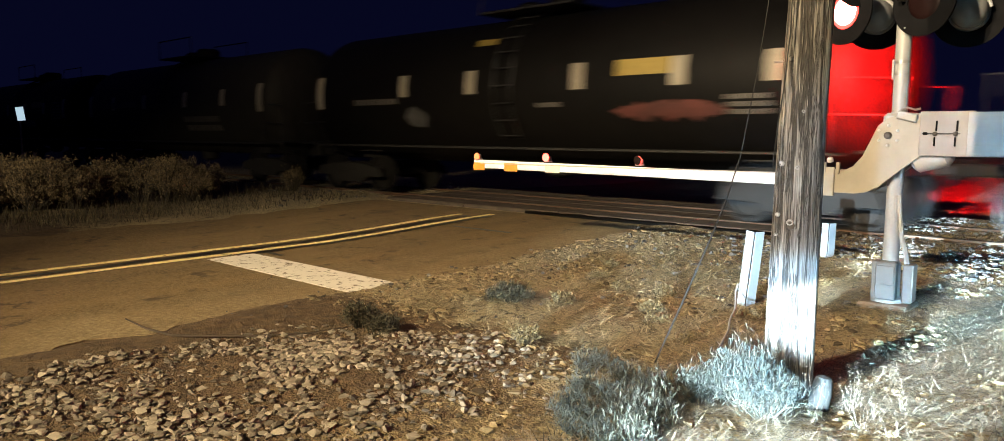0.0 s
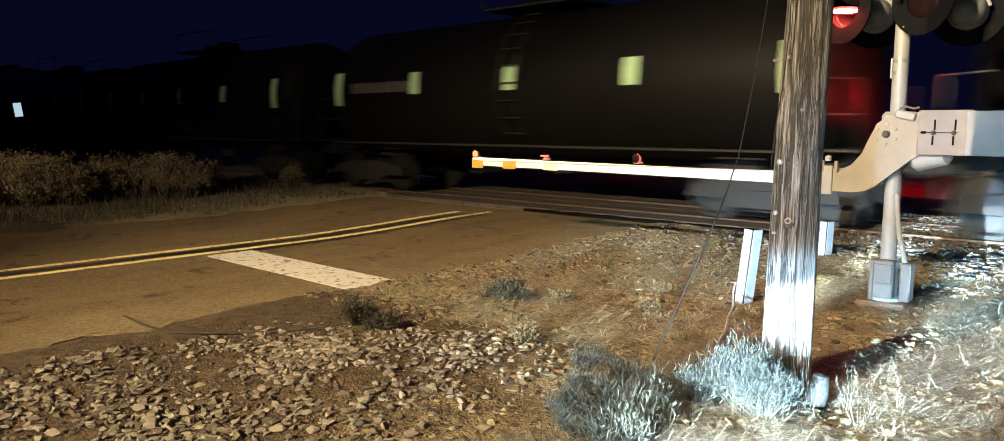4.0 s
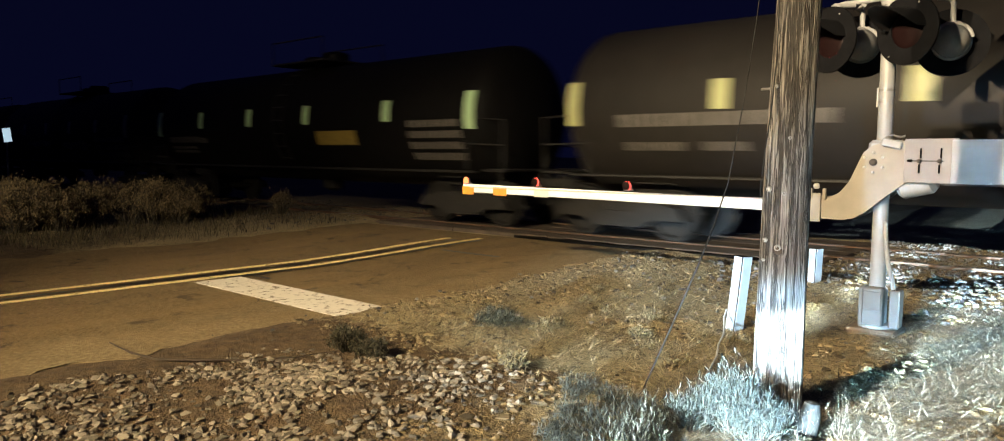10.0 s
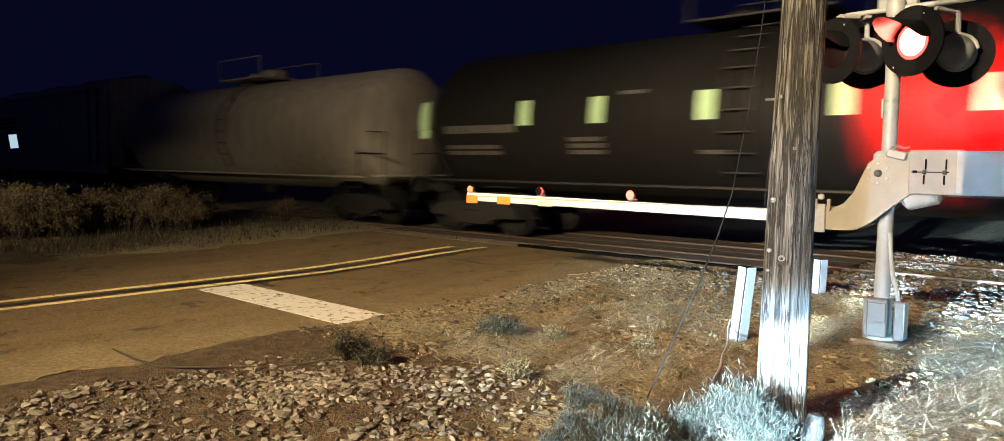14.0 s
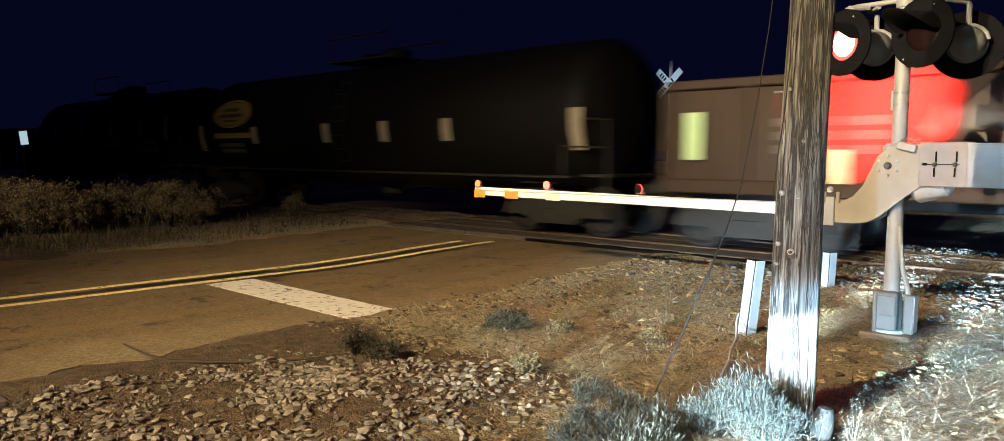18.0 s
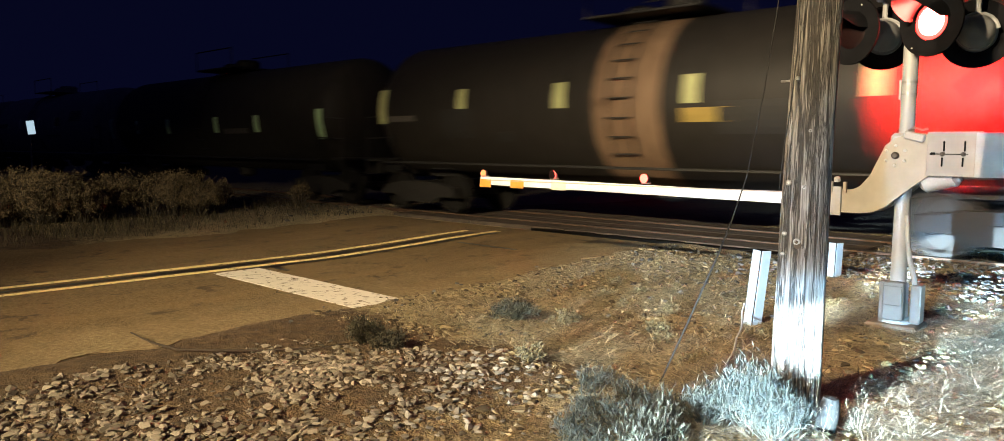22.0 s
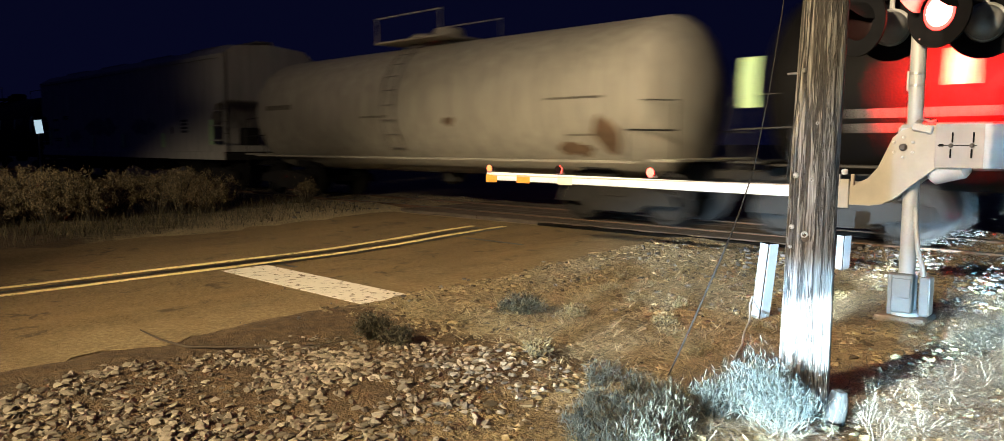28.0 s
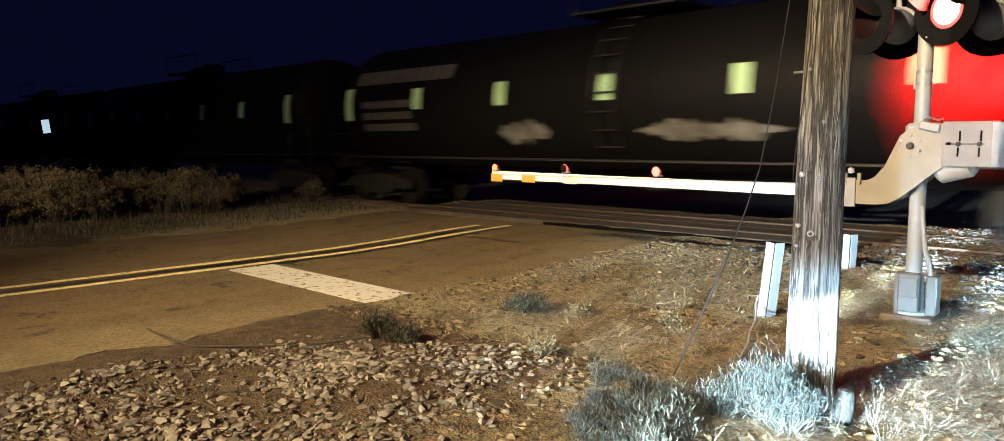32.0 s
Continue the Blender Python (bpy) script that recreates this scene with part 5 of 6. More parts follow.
def hopper_car(s_front, s_rear, paint, label, reflect=None, marks=(), patches=(), ink=None, ribs=0, at=(), square=False, sheets=(1.95, 1.80)):
    L = s_front - s_rear
    car = thing("covered_hopper", label, "hopper car", group="freight train")
    e, w, top, sill = L / 2 - 0.55, 1.53, 4.02, 1.18
    right = [(e - 0.02, sill), (e - 0.02, 1.36), (e - 1.00, 1.42), (e - 1.02, 1.90), (e - 0.92, 2.06), (e - 0.50, 2.58), (e - 0.04, 2.65), (e, 2.70)]
    if square:
        right = [(e - 0.25, sill), (e - 0.2, 2.0), (e - 0.05, 3.2)]
    outline = right + [(e, top), (-e, top)] + [(-x, z) for x, z in reversed(right)]
    part("body", Build().prism(outline, -w, w), PAINTS[paint], car)
    part("roof", Build().add([(x, y, z) for x in (-e, e) for y, z in ((-w, top), (-w * 0.75, top + 0.26), (0, top + 0.36), (w * 0.75, top + 0.26), (w, top))],
                             [(k, k + 1, k + 6, k + 5) for k in range(4)] + [(0, 1, 2, 3, 4), (9, 8, 7, 6, 5), (0, 5, 9, 4)]), PAINTS[paint], car)
    part("roof_walk", Build().box((0, 0, top + 0.46), (L - 1.6, 0.5, 0.06), 0.01), SILL, car, "roof walkway")
    for k in range(4):
        x = -e * 0.72 + 1.44 * e * k / 3
        part("hatch", Build().box((x, -0.55, top + 0.36), (2.4, 0.5, 0.10), 0.03), PAINTS[paint], car)
    part("side_sill", Build().box((0, -w - 0.02, 1.06), (L - 1.2, 0.10, 0.24), 0.01), PAINTS[paint], car, "side sill")
    part("side_sill", Build().box((0, w + 0.02, 1.06), (L - 1.2, 0.10, 0.24), 0.01), PAINTS[paint], car, "side sill")
    part("top_chord", Build().box((0, -w - 0.015, top - 0.05), (2 * e, 0.05, 0.12), 0.01), PAINTS[paint], car)
    for k in range(3):
        x = -4.4 + 4.4 * k
        part("chute", Build().add([(x - 1.6, -1.2, 1.2), (x + 1.6, -1.2, 1.2), (x + 1.6, 1.2, 1.2), (x - 1.6, 1.2, 1.2), (x - 0.35, -0.5, 0.42), (x + 0.35, -0.5, 0.42), (x + 0.35, 0.5, 0.42), (x - 0.35, 0.5, 0.42)],
                                  [(0, 1, 5, 4), (1, 2, 6, 5), (2, 3, 7, 6), (3, 0, 4, 7), (4, 5, 6, 7), (0, 3, 2, 1)]), UNDER, car)
    for s in (-1, 1):
        part("end_sill", Build().box((s * (L / 2 - 0.75), 0, 1.04), (0.5, 3.0, 0.22), 0.02), UNDER, car)
        part("slope_sheet", Build().add([(s * (e - 2.4), -1.35, 1.55), (s * (e - 2.4), 1.35, 1.55), (s * (e - 0.1), 1.35, 3.15), (s * (e - 0.1), -1.35, 3.15), (s * (e - 2.5), -1.35, 1.45), (s * (e - 2.5), 1.35, 1.45)],
                                        [(0, 1, 2, 3), (4, 5, 1, 0)]), PAINTS[paint], car)
        part("centre_sill_end", Build().box((s * (L / 2 - 1.9), 0, 0.92), (2.6, 0.45, 0.30), 0.02), UNDER, car)
        for y in (-1.42, 1.42):
            ladder = Build()
            for x in (0.25, 0.62):
                ladder.cyl((s * (L / 2 - 0.3 - x), y, 1.1), (s * (L / 2 - 0.3 - x), y, 4.1), 0.022, None, 5)
            for k in range(8):
                ladder.cyl((s * (L / 2 - 0.55), y, 1.35 + 0.36 * k), (s * (L / 2 - 0.92), y, 1.35 + 0.36 * k), 0.014, None, 5)
            part("end_ladder", ladder, UNDER, car)
        part("brake_box", Build().box((s * (L / 2 - 0.9), -0.55, 1.6), (0.35, 0.5, 0.6), 0.05), UNDER, car)
    for k in range(ribs):
        x = -e + 2.4 + (2 * e - 4.8) * k / max(1, ribs - 1)
        part("rib", Build().box((x, -w - 0.03, 2.6), (0.09, 0.06, 2.75), 0.008), PAINTS[paint], car)
    if not square:
        for s in (-1, 1):
            part("corner_post", Build().box((s * (e - 0.03), -w + 0.02, 2.0), (0.05, 0.04, 1.3), 0.008), PAINTS[paint], car)
            for z in (1.52, 1.95, 2.38):
                part("grab_iron", Build().tube([(s * (e - 0.02), -w, z), (s * (e - 0.02), -w - 0.08, z), (s * (e - 0.66), -w - 0.08, z), (s * (e - 0.66), -w + 0.1, z)], 0.016, 5), PAINTS[paint], car)
    else:
        for s in (-1, 1):
            for k in range(8):
                z = 1.3 + 0.36 * k
                part("grab_iron", Build().tube([(s * (e - 0.12), -w - 0.01, z), (s * (e - 0.12), -w - 0.09, z), (s * (e - 0.62), -w - 0.09, z), (s * (e - 0.62), -w - 0.01, z)], 0.016, 5), SILL, car)
            for x in (0.06, 0.72, 1.5):
                part("corner_post", Build().box((s * (e - x), -w - 0.025, 2.6), (0.10, 0.05, 2.75), 0.008), PAINTS["rust"] if x > 0.5 else PAINTS[paint], car)
    if reflect:
        n = round((L - 3) / 2.75)
        places = [p - (s_front + s_rear) / 2 for p in at] or [-(L / 2 - 1.3) + (L - 2.6) * k / n for k in range(n + 1)]
        for x in places:
            tall = abs(x) > L / 2 - 2.0
            zz = sheets[0] if tall else sheets[1]
            part("reflector", Build().box((x, -w - 0.035, zz), (0.26, 0.012, 0.74 if tall else 0.46), 0.002), reflect, car)
    for x, z, ww, h, rows in marks:
        lettering(car, x, z, ww, h, ink or LETTER_DARK, rows, -w - 0.004)
    for x, z, ww, h, m in patches:
        if m in SPRAYS:
            spray(car, x, z, ww, h, m, -w - 0.004)
        else:
            part("patch", Build().box((x + ww / 2, -w - 0.012, z + h / 2), (ww, 0.010, h), 0.004), m, car)
    running_gear(car, L, 2.1)
    return car, (s_front + s_rear) / 2


def gondola_car(s_front, s_rear, paint, label, ends, squares, patches=(), top=2.62, at=(), drop=0.12, marks=()):
    L = s_front - s_rear
    car = thing("gondola_car", label, "gondola car", group="freight train")
    e, w = L / 2 - 0.75, 1.50
    for s in (-1, 1):
        part("side", Build().box((0, s * w, (1.0 + top) / 2), (2 * e, 0.05, top - 1.0), 0.004), PAINTS[paint], car)
        part("top_rail", Build().box((0, s * (w + 0.03), top - 0.06), (2 * e, 0.16, 0.14), 0.02), PAINTS[paint], car)
        part("side_sill", Build().box((0, s * (w + 0.02), 1.02), (2 * e, 0.14, 0.22), 0.02), PAINTS[paint], car)
        part("end_wall", Build().box((s * e, 0, (1.0 + top) / 2), (0.08, 2 * w, top - 1.0), 0.01), PAINTS[paint], car)
        part("end_sill", Build().box((s * (L / 2 - 0.7), 0, 0.98), (0.5, 2.8, 0.22), 0.02), UNDER, car)
    part("floor", Build().box((0, 0, 1.02), (2 * e, 2 * w, 0.08), 0), PAINTS[paint], car)
    part("centre_sill", Build().box((0, 0, 0.86), (L - 1.8, 0.45, 0.3), 0.02), UNDER, car)
    n = int(2 * e / 1.25)
    for k in range(n + 1):
        x = -e + 2 * e * k / n
        part("rib", Build().box((x, -w - 0.06, (1.0 + top) / 2), (0.11, 0.10, top - 1.15), 0.012), PAINTS[paint], car)
    part("load", Build().add([(x, y, 2.1 + 0.3 * noise.noise((x * 0.7, y, 5))) for x in np.linspace(-e + 0.1, e - 0.1, 24) for y in (-1.4, -0.5, 0.5, 1.4)],
                             [(4 * i + j, 4 * i + j + 1, 4 * i + j + 5, 4 * i + j + 4) for i in range(23) for j in range(3)]), UNDER, car, "dark scrap load")
    m1, m2 = ends
    for s, tall, m in ((1, 0.90, m1), (-1, 0.72, m2)):
        part("reflector", Build().box((s * (L / 2 - 1.25), -w - 0.12, 1.90 - drop), (0.26, 0.012, tall), 0.002), m, car)
    for p in at:
        x = p - (s_front + s_rear) / 2
        part("reflector", Build().box((x, -w - 0.12, 1.46 - drop), (0.24, 0.012, 0.46), 0.002), m2, car)
    for x, z, ww, h, m in patches:
        if m in SPRAYS:
            spray(car, x, z, ww, h, m, -w - 0.028)
        else:
            part("patch", Build().box((x + ww / 2, -w - 0.032, z + h / 2), (ww, 0.010, h), 0.004), m, car)
    for x, z, ww, h, rows in marks:
        lettering(car, x, z, ww, h, LETTER, rows, -w - 0.034)
    running_gear(car, L)
    return car, (s_front + s_rear) / 2


PALE = plain("pale_paint_patch", (0.16, 0.15, 0.135), 0.7, 0, 0.6, 3)
FAINT = plain("faint_grey_sprayed_paint", (0.055, 0.055, 0.055), 0.7, 0, 0.6, 3)
RED_SPRAY = plain("faded_red_sprayed_paint", (0.07, 0.016, 0.012), 0.7, 0, 0.6, 2.5)
BLUEGREY = plain("blue_grey_sprayed_paint", (0.22, 0.235, 0.25), 0.7, 0, 0.35, 2.5)
WHITE_SPRAY = plain("white_sprayed_paint", (0.17, 0.165, 0.155), 0.7, 0, 0.7, 4)
STAIN = plain("brown_rust_stain", (0.15, 0.095, 0.055), 0.8, 0, 0.5, 4)
INK = plain("black_panel_paint", (0.010, 0.0095, 0.009), 0.7, 0, 0.3, 5)
SOFT_INK = plain("faded_dark_lettering", (0.14, 0.125, 0.10), 0.7, 0, 0.3, 8)
DIM_SQUARE = plain("dull_yellow_reflective_sheet", (0.42, 0.44, 0.21), 0.45, 0, 0.1, 12, 0.03)
PALE_SQUARE = plain("pale_yellow_reflective_sheet", (0.82, 0.80, 0.52), 0.45, 0, 0.06, 12, 0.03)
SPRAYS = (PALE, FAINT, RED_SPRAY, BLUEGREY, WHITE_SPRAY, STAIN)
BLACK_T, SOOT_T = "black tank car with reflective squares, moving", "sooty dark tank car with pale markings, moving"
TRAIN = [
    tank_car(12.6, -2.3, "black", BLACK_T),
    tank_car(-2.3, -17.0, "soot", SOOT_T, REFLECT_W, marks=((-4.6, 2.0, 1.5, 0.12, 1), (0.8, 1.85, 0.6, 0.08, 1), (4.46, 1.90, 0.7, 0.07, 3)), patches=((2.5, 2.33, 1.0, 0.26, LETTER_YELLOW), (2.4, 1.55, 2.1, 0.40, RED_SPRAY), (-0.95, 3.08, 0.5, 0.12, LETTER_YELLOW), (-2.9, 1.45, 0.7, 0.5, FAINT)), at=(-15.6, -12.55, -10.55, -7.95, -6.0, -4.45)),
    tank_car(-17.0, -31.6, "smoke", "brown-grey tank car with faded lettering, moving", REFLECT_W, marks=((-4.8, 2.2, 3.0, 0.20, 1), (1.4, 1.7, 2.2, 0.16, 2)), at=(-30.2, -28.1, -25.6, -22.7, -20.4, -18.4)),
    tank_car(-31.6, -46.4, "soot", SOOT_T, REFLECT_W, marks=((-5.8, 2.2, 2.4, 0.24, 1), (4.6, 2.5, 1.1, 0.075, 6), (4.8, 1.62, 0.5, 0.08, 1), (4.9, 1.30, 0.9, 0.06, 1)), patches=((2.1, 2.38, 1.3, 0.26, LETTER_YELLOW), (0.75, 1.50, 1.7, 0.55, WHITE_SPRAY), (-1.15, 3.02, 0.3, 0.10, LETTER_YELLOW)), at=(-45, -42.6, -40.2, -37.9, -35.4, -33.1)),
    tank_car(-46.4, -60.0, "black", BLACK_T, REFLECT, drop=0.2, marks=((-5.0, 2.05, 1.9, 0.18, 1), (0.6, 1.62, 3.4, 0.10, 1), (3.9, 2.75, 1.1, 0.055, 7)), patches=((2.02, 2.12, 0.62, 0.26, LETTER_YELLOW), (0.55, 1.42, 0.9, 0.34, FAINT), (3.1, 1.5, 1.5, 0.42, FAINT)), at=(-47.8, -51, -53.5, -55.7, -58.5)),
    tank_car(-60.0, -73.4, "soot", SOOT_T, REFLECT, marks=((-4.8, 2.2, 2.2, 0.22, 1),)),
    tank_car(-73.4, -86.8, "black", BLACK_T, REFLECT, marks=((-4.8, 2.2, 2.2, 0.22, 1),)),
    tank_car(-86.8, -99.9, "smoke", SOOT_T, REFLECT, marks=((-4.9, 2.05, 2.2, 0.22, 1), (1.4, 1.85, 2.2, 0.07, 5)), patches=((2.15, 2.14, 1.15, 0.26, LETTER_YELLOW),), at=(-98.6, -96, -94.1, -91.1, -88.2)),
    hopper_car(-99.9, -117.7, "hopper", "light grey covered hopper car, moving"),
    hopper_car(-117.7, -135.8, "hopper", "light grey covered hopper car with black marks, moving", ink=SOFT_INK, marks=((-5.9, 2.75, 1.0, 0.06, 3),), patches=((-7.9, 1.24, 1.0, 0.13, LETTER_YELLOW),)),
    tank_car(-135.8, -152.0, "ash", "brown-grey tank car with pale lettering, moving", DIM_SQUARE, marks=((3.4, 1.8, 2.0, 0.14, 3), (-6.0, 1.9, 3.6, 0.2, 1), (-5.9, 1.52, 1.1, 0.13, 1), (-4.5, 1.52, 0.75, 0.13, 1)), patches=((2.4, 1.6, 1.2, 0.3, LETTER_YELLOW),), at=(-137.1, -139.6, -141.8, -145.4, -148.1, -150.8)),
    tank_car(-152.0, -167.8, "black", BLACK_T, REFLECT, marks=((-6.1, 1.75, 2.0, 0.17, 1), (-4.2, 1.73, 0.45, 0.15, 1), (-6.1, 1.57, 1.6, 0.07, 2), (-7.6, 1.30, 0.8, 0.05, 1), (4.8, 2.0, 1.6, 0.14, 4)), patches=((1.5, 1.65, 1.5, 0.32, LETTER_YELLOW),), at=(-153.3, -155.8, -158.8, -161.4, -164, -166.6)),
    tank_car(-167.8, -183.0, "smoke", SOOT_T, REFLECT_W, marks=((-6.0, 2.2, 2.6, 0.22, 1), (3.5, 1.8, 2.6, 0.16, 4)), patches=((-3.6, 1.62, 3.0, 0.32, PALE), (0.2, 1.5, 3.0, 0.4, PALE))),
    tank_car(-183.0, -197.4, "grey", "brown-grey tank car with a yellow label, moving", DIM_SQUARE, marks=((3.4, 1.9, 1.6, 0.16, 3),), patches=((-4.75, 1.78, 1.5, 0.20, LETTER_YELLOW), (-3.5, 1.38, 1.4, 0.32, INK), (0.5, 1.55, 1.5, 0.30, LETTER_YELLOW)), at=(-196.1, -194.3, -192.1, -189.3, -186.9, -184.5)),
    tank_car(-197.4, -212.8, "coal", BLACK_T, REFLECT, step=2.1, marks=((-6.2, 2.02, 1.9, 0.15, 1), (-6.15, 1.72, 1.4, 0.07, 2), (-3.1, 1.84, 0.75, 0.07, 3), (-2.05, 2.6, 0.5, 0.06, 1), (-0.6, 1.62, 0.5, 0.06, 1), (4.0, 1.9, 1.2, 0.08, 5)), at=(-198.7, -201.9, -203.6, -205.6, -207.6, -209.2, -211.9)),
    tank_car(-212.8, -227.7, "tan", "cream tank car stained at its ends, moving", None, marks=(), ends=False, ink=LETTER_DARK),
    hopper_car(-227.7, -248.3, "cream", "large cream covered hopper car with rust stains, moving", REFLECT, marks=((-8.0, 2.35, 2.2, 0.2, 2), (-3.0, 3.1, 3.2, 0.12, 3)), patches=(), at=(-247.1, -245, -242.5, -239.5, -236.5, -233.5, -229.2), square=True),
    gondola_car(-248.3, -264.3, "brown", "rust-brown ribbed gondola car, moving", (REFLECT_Y, REFLECT), 6, patches=((2.2, 1.4, 1.0, 0.95, PALE), (-1.0, 1.55, 1.0, 0.8, PALE), (4.2, 1.3, 0.9, 1.0, PALE), (-3.6, 1.5, 0.9, 0.7, PALE)), at=(-253.1, -254.9, -257.5, -259.1, -260.9), marks=((3.5, 2.2, 2.6, 0.07, 2), (0.6, 2.05, 1.3, 0.10, 3), (-2.4, 2.0, 1.4, 0.10, 4), (-5.5, 1.9, 1.6, 0.12, 3), (5.4, 1.6, 1.0, 0.08, 2))),
    tank_car(-264.3, -280.3, "soot", "dark tank car with a yellow oval emblem, moving", REFLECT_W, marks=((-5.9, 1.70, 1.4, 0.1, 2),), patches=((-6.1, 1.94, 2.0, 0.14, LETTER_YELLOW),), drop=0.36, oval=(-5.15, 2.62), at=(-265.4, -268.7, -270.7, -272.9, -276.2, -279.2)),
    tank_car(-280.3, -295.1, "soot", SOOT_T, REFLECT_W, marks=((-5.5, 1.96, 1.1, 0.05, 3), (2.2, 1.8, 3.2, 0.16, 2)), patches=((-5.65, 2.12, 1.3, 0.10, LETTER_YELLOW), (-4.4, 1.62, 1.6, 0.58, WHITE_SPRAY), (1.0, 1.75, 1.5, 0.28, LETTER_YELLOW)), at=(-294, -291.7, -288.9, -286, -283.5, -281.6)),
    gondola_car(-295.1, -314.3, "dark", "dark ribbed gondola car with faded panels, moving", (REFLECT, REFLECT), 8, patches=((4.2, 2.05, 2.3, 0.36, LETTER), (-5.38, 1.16, 1.72, 0.86, WHITE_SPRAY), (-2.1, 1.90, 0.6, 0.30, LETTER), (-1.2, 1.90, 0.8, 0.30, LETTER), (-0.3, 1.90, 0.9, 0.30, LETTER), (-2.05, 1.67, 1.6, 0.05, LETTER), (-1.5, 1.56, 0.7, 0.05, LETTER), (-2.1, 1.30, 0.75, 0.05, LETTER), (-0.32, 1.38, 1.3, 0.32, WHITE_SPRAY), (1.8, 1.9, 1.6, 0.3, LETTER), (-6.9, 1.16, 0.9, 0.68, PALE), (-3.64, 1.47, 0.7, 0.32, PALE)), drop=0.33, at=(-298.8, -301.1, -302.6, -304.5, -306.4, -308.1, -310.6), marks=((-2.8, 2.25, 1.4, 0.08, 2), (3.4, 1.55, 1.6, 0.08, 2), (7.0, 1.8, 1.0, 0.10, 3))),
    tank_car(-314.3, -329.3, "ash", "brown-grey tank car with a rusty band, moving", DIM_SQUARE, band=(-0.55, 0.75), patches=((-4.4, 1.62, 0.9, 0.58, INK), (-2.9, 1.55, 0.45, 0.18, INK), (1.15, 1.85, 0.85, 0.22, LETTER_YELLOW), (1.75, 1.66, 1.6, 0.50, INK)), marks=((-6.1, 1.98, 0.9, 0.12, 1),), at=(-315.5, -317.8, -320.5, -323.1, -325.6, -328.1)),
    tank_car(-329.3, -344.6, "smoke", BLACK_T, REFLECT, drop=0.33, marks=((-6.2, 1.93, 2.2, 0.2, 1), (1.5, 1.78, 1.4, 0.14, 1)), at=(-330.6, -333.6, -335.9, -339.1, -341.5, -343.8)),
    tank_car(-344.6, -359.5, "white", "dirty white tank car with dark lettering, moving", PALE_SQUARE, ink=SOFT_INK, marks=((-6.0, 2.2, 1.7, 0.18, 1), (3.8, 2.72, 1.4, 0.045, 6), (0.9, 1.78, 1.7, 0.05, 1), (-0.4, 1.4, 0.5, 0.16, 1)), patches=((2.15, 2.2, 0.55, 0.36, LETTER_YELLOW), (-0.35, 1.28, 0.45, 0.4, SOFT_INK)), at=(-349.9, -352.0, -354.6), mid=-0.9),
    tank_car(-359.5, -374.2, "white", "dirty white tank car with dark lettering, moving", PALE_SQUARE, ink=SOFT_INK, marks=((-6.0, 2.2, 1.7, 0.18, 1), (3.8, 2.72, 1.4, 0.045, 6), (0.9, 1.78, 1.7, 0.05, 1), (-0.4, 1.4, 0.5, 0.16, 1)), patches=((2.15, 2.2, 0.55, 0.36, LETTER_YELLOW), (-0.35, 1.28, 0.45, 0.4, SOFT_INK)), at=(-362.5, -364.7, -366.6, -369.4), mid=-0.9),
    hopper_car(-374.2, -390.5, "dark", "dark covered hopper car with white panels, moving", patches=((2.0, 2.1, 1.6, 1.0, PALE), (5.0, 3.45, 1.3, 0.4, LETTER), (3.4, 3.45, 1.3, 0.4, LETTER))),
    tank_car(-390.5, -406.2, "black", BLACK_T, REFLECT, marks=((-5.7, 1.75, 2.0, 0.12, 2), (3.3, 1.9, 2.4, 0.16, 3)), patches=((-1.3, 1.7, 1.2, 0.2, PALE),), at=(-405.45, -402.7, -400.1, -397.6, -395, -391.9)),
    tank_car(-406.2, -420.9, "white", "dirty white tank car with dark end marks, moving", None, ends=False, ink=SOFT_INK, marks=((4.2, 2.2, 1.3, 0.04, 1), (-5.6, 2.3, 1.3, 0.12, 1), (-1.4, 2.0, 1.0, 0.05, 1), (4.6, 1.55, 0.7, 0.04, 1)), patches=((5.2, 1.2, 0.55, 0.75, STAIN), (1.4, 1.75, 0.35, 0.25, STAIN), (4.3, 1.15, 0.8, 0.3, STAIN)), mid=-0.3),
    hopper_car(-420.9, -438.6, "pale", "pale covered hopper car with blue-grey sprayed paint, moving", REFLECT, sheets=(1.76, 1.53), marks=((-6.85, 2.37, 0.7, 0.09, 1), (-6.85, 1.95, 0.7, 0.10, 1), (-6.75, 1.62, 0.9, 0.05, 2), (-5.55, 2.5, 0.6, 0.05, 2), (5.45, 2.1, 0.5, 0.07, 4), (4.75, 1.75, 0.22, 0.20, 1)), patches=((-4.85, 1.42, 1.3, 0.6, BLUEGREY), (-3.15, 1.65, 3.4, 0.75, BLUEGREY), (1.45, 1.7, 2.2, 0.6, BLUEGREY)), at=(-422.2, -425.6, -429, -432, -435, -437.0)),
    tank_car(-438.6, -456.5, "coal", BLACK_T, REFLECT, ink=PALE, marks=((-7.2, 2.75, 3.4, 0.30, 1), (-6.9, 2.2, 1.9, 0.16, 3), (5.4, 2.3, 1.0, 0.3, 1))),
    tank_car(-456.5, -474.2, "black", BLACK_T, REFLECT, marks=((-7.2, 2.75, 3.4, 0.30, 1), (-6.9, 2.2, 1.9, 0.16, 3)), patches=((-2.6, 1.35, 1.3, 0.5, PALE), (0.6, 1.4, 2.6, 0.4, PALE))),
    tank_car(-474.2, -491.9, "black", BLACK_T, REFLECT, marks=((-7.2, 2.75, 3.4, 0.30, 1),)),
    tank_car(-491.9, -509.6, "black", BLACK_T, REFLECT, marks=((-7.2, 2.75, 3.4, 0.30, 1),)),
]


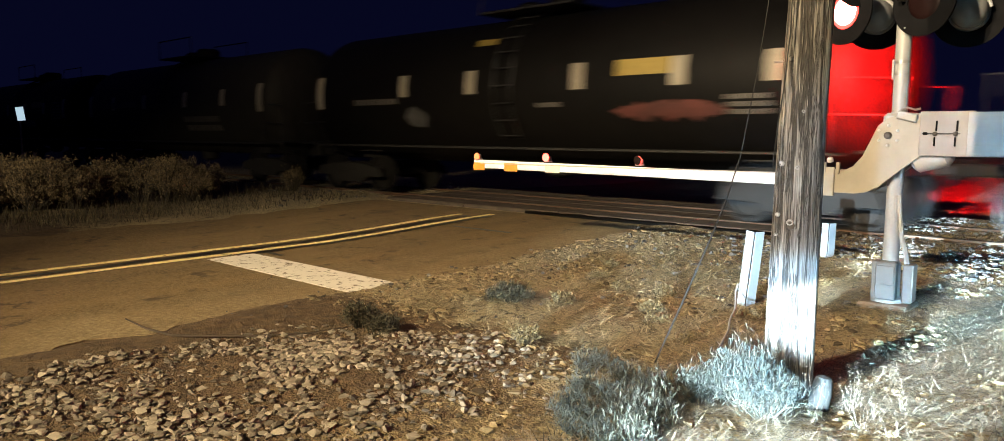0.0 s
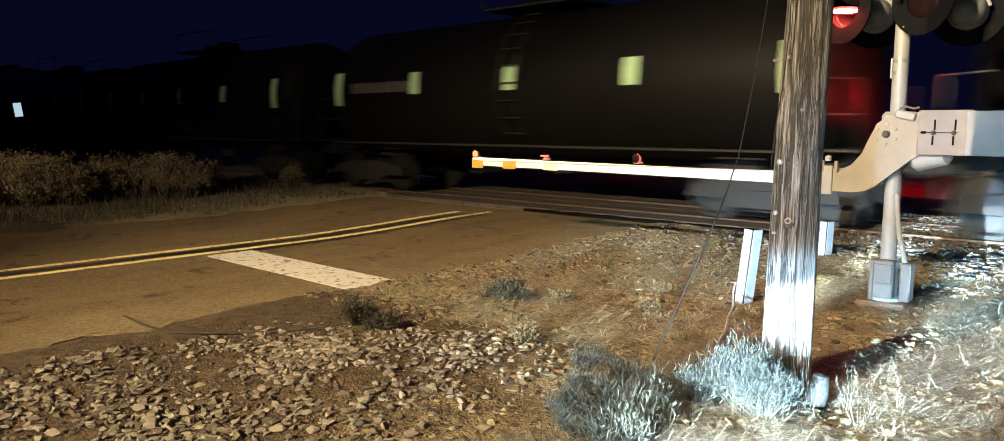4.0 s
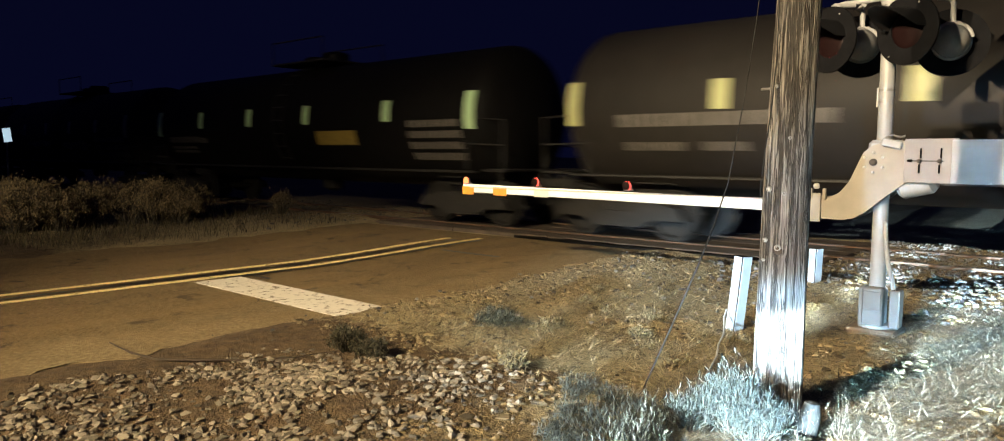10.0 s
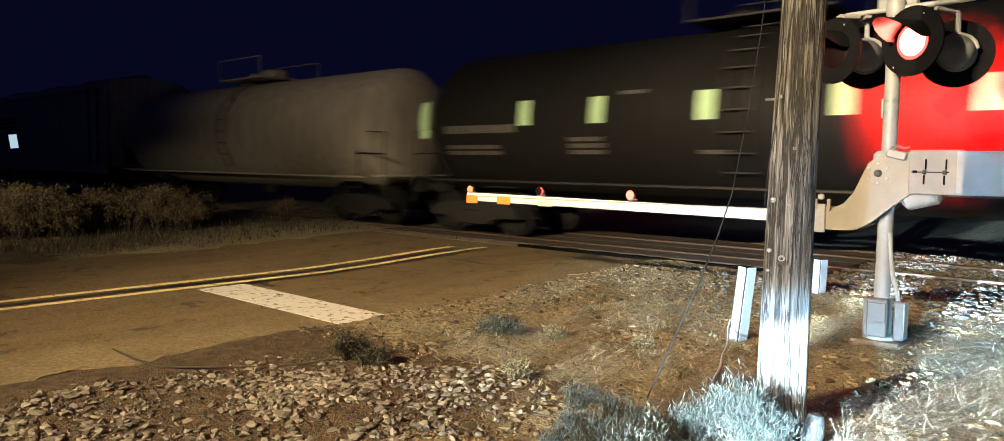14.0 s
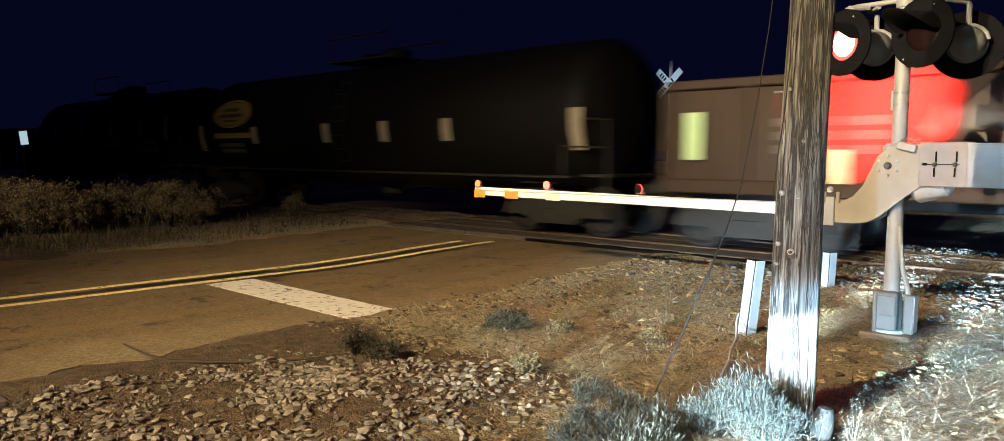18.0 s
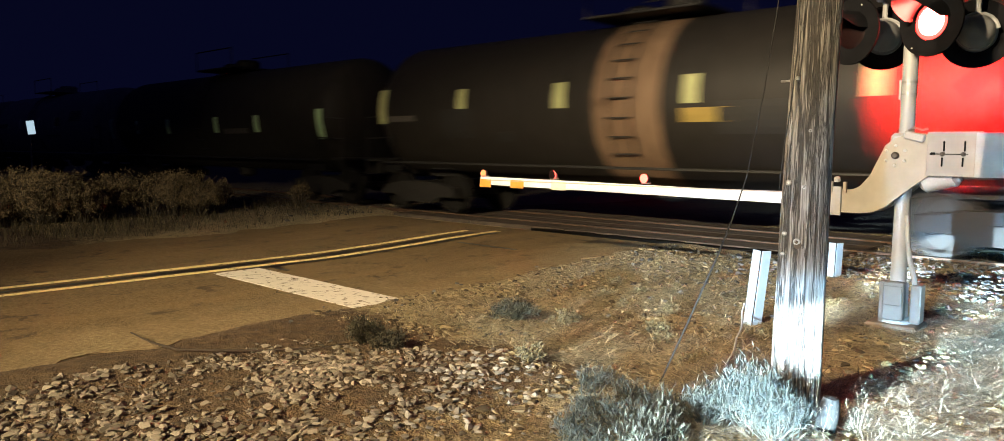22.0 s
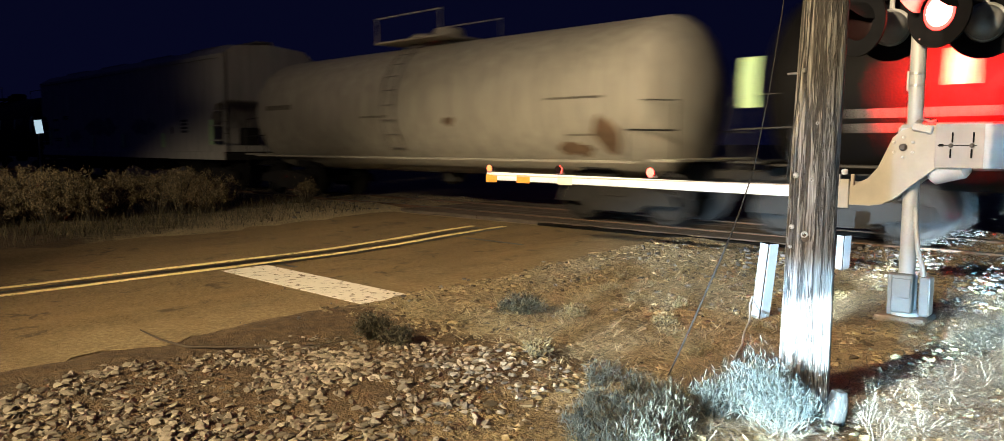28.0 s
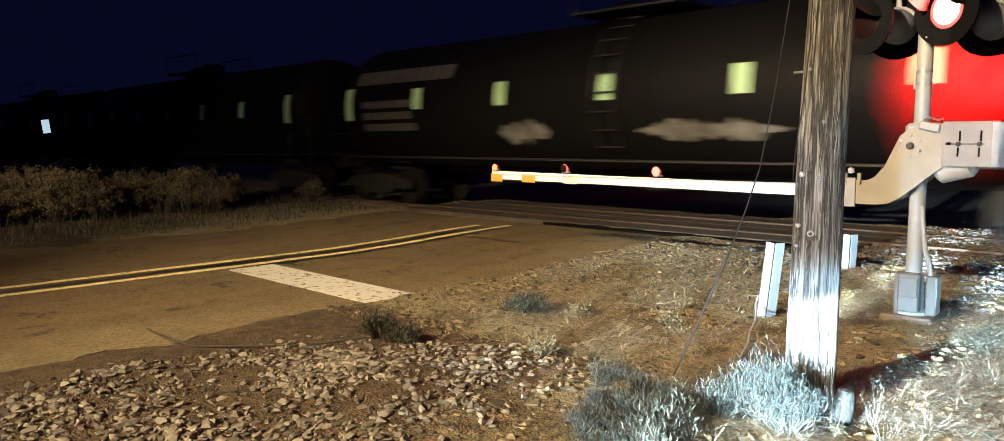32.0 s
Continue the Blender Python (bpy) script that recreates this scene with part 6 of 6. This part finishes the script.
# ---- what moves ----
def blink_rows(left):
    """The lens swings round at every change: lit side out, then dark side out."""
    half, turn = 0.596, 0 if left else 180  # at 0 the lit side faces out
    rows = [(0.0, turn)]
    for c in [1.07 + half * k for k in range(-1, 52)]:
        s = c - 0.1 if turn % 360 == 0 else c - 0.02
        rows += [(s, turn), (s + 0.0333, turn + 60), (s + 0.0667, turn + 120), (s + 0.1, turn + 180)]
        turn += 180
    return rows + [(32.0, turn)]


def roll_wheels():
    """One wheelset is keyed by the distance run; all others share its turning."""
    step = math.degrees(SPEED / 0.457 / FPS)
    first = WHEELS[0]
    walk(first, [(k / FPS, pose(0, 0, 0.457, 0, step * k, 0)) for k in range(32 * FPS + 1)])
    for wheel in WHEELS[1:]:
        wheel.rotation_mode = "QUATERNION"
        keys = wheel.animation_data_create()
        keys.action = first.animation_data.action
        keys.action_slot = first.animation_data.action_slot


def motions():
    roll_wheels()
    for car, middle in TRAIN:
        walk(car, [(0, pose(middle, TRACK_Y, RAIL_Z)), (32, pose(middle + SPEED * 32, TRACK_Y, RAIL_Z))])
    for lens, left in LENSES:
        walk(lens, [(t, pose(0, 0.015, 0, a)) for t, a in blink_rows(left)])
    for lens, left in ARM_LAMPS:
        walk(lens, [(t, pose(0, -0.050, 0.058, a)) for t, a in blink_rows(left)])


motions()
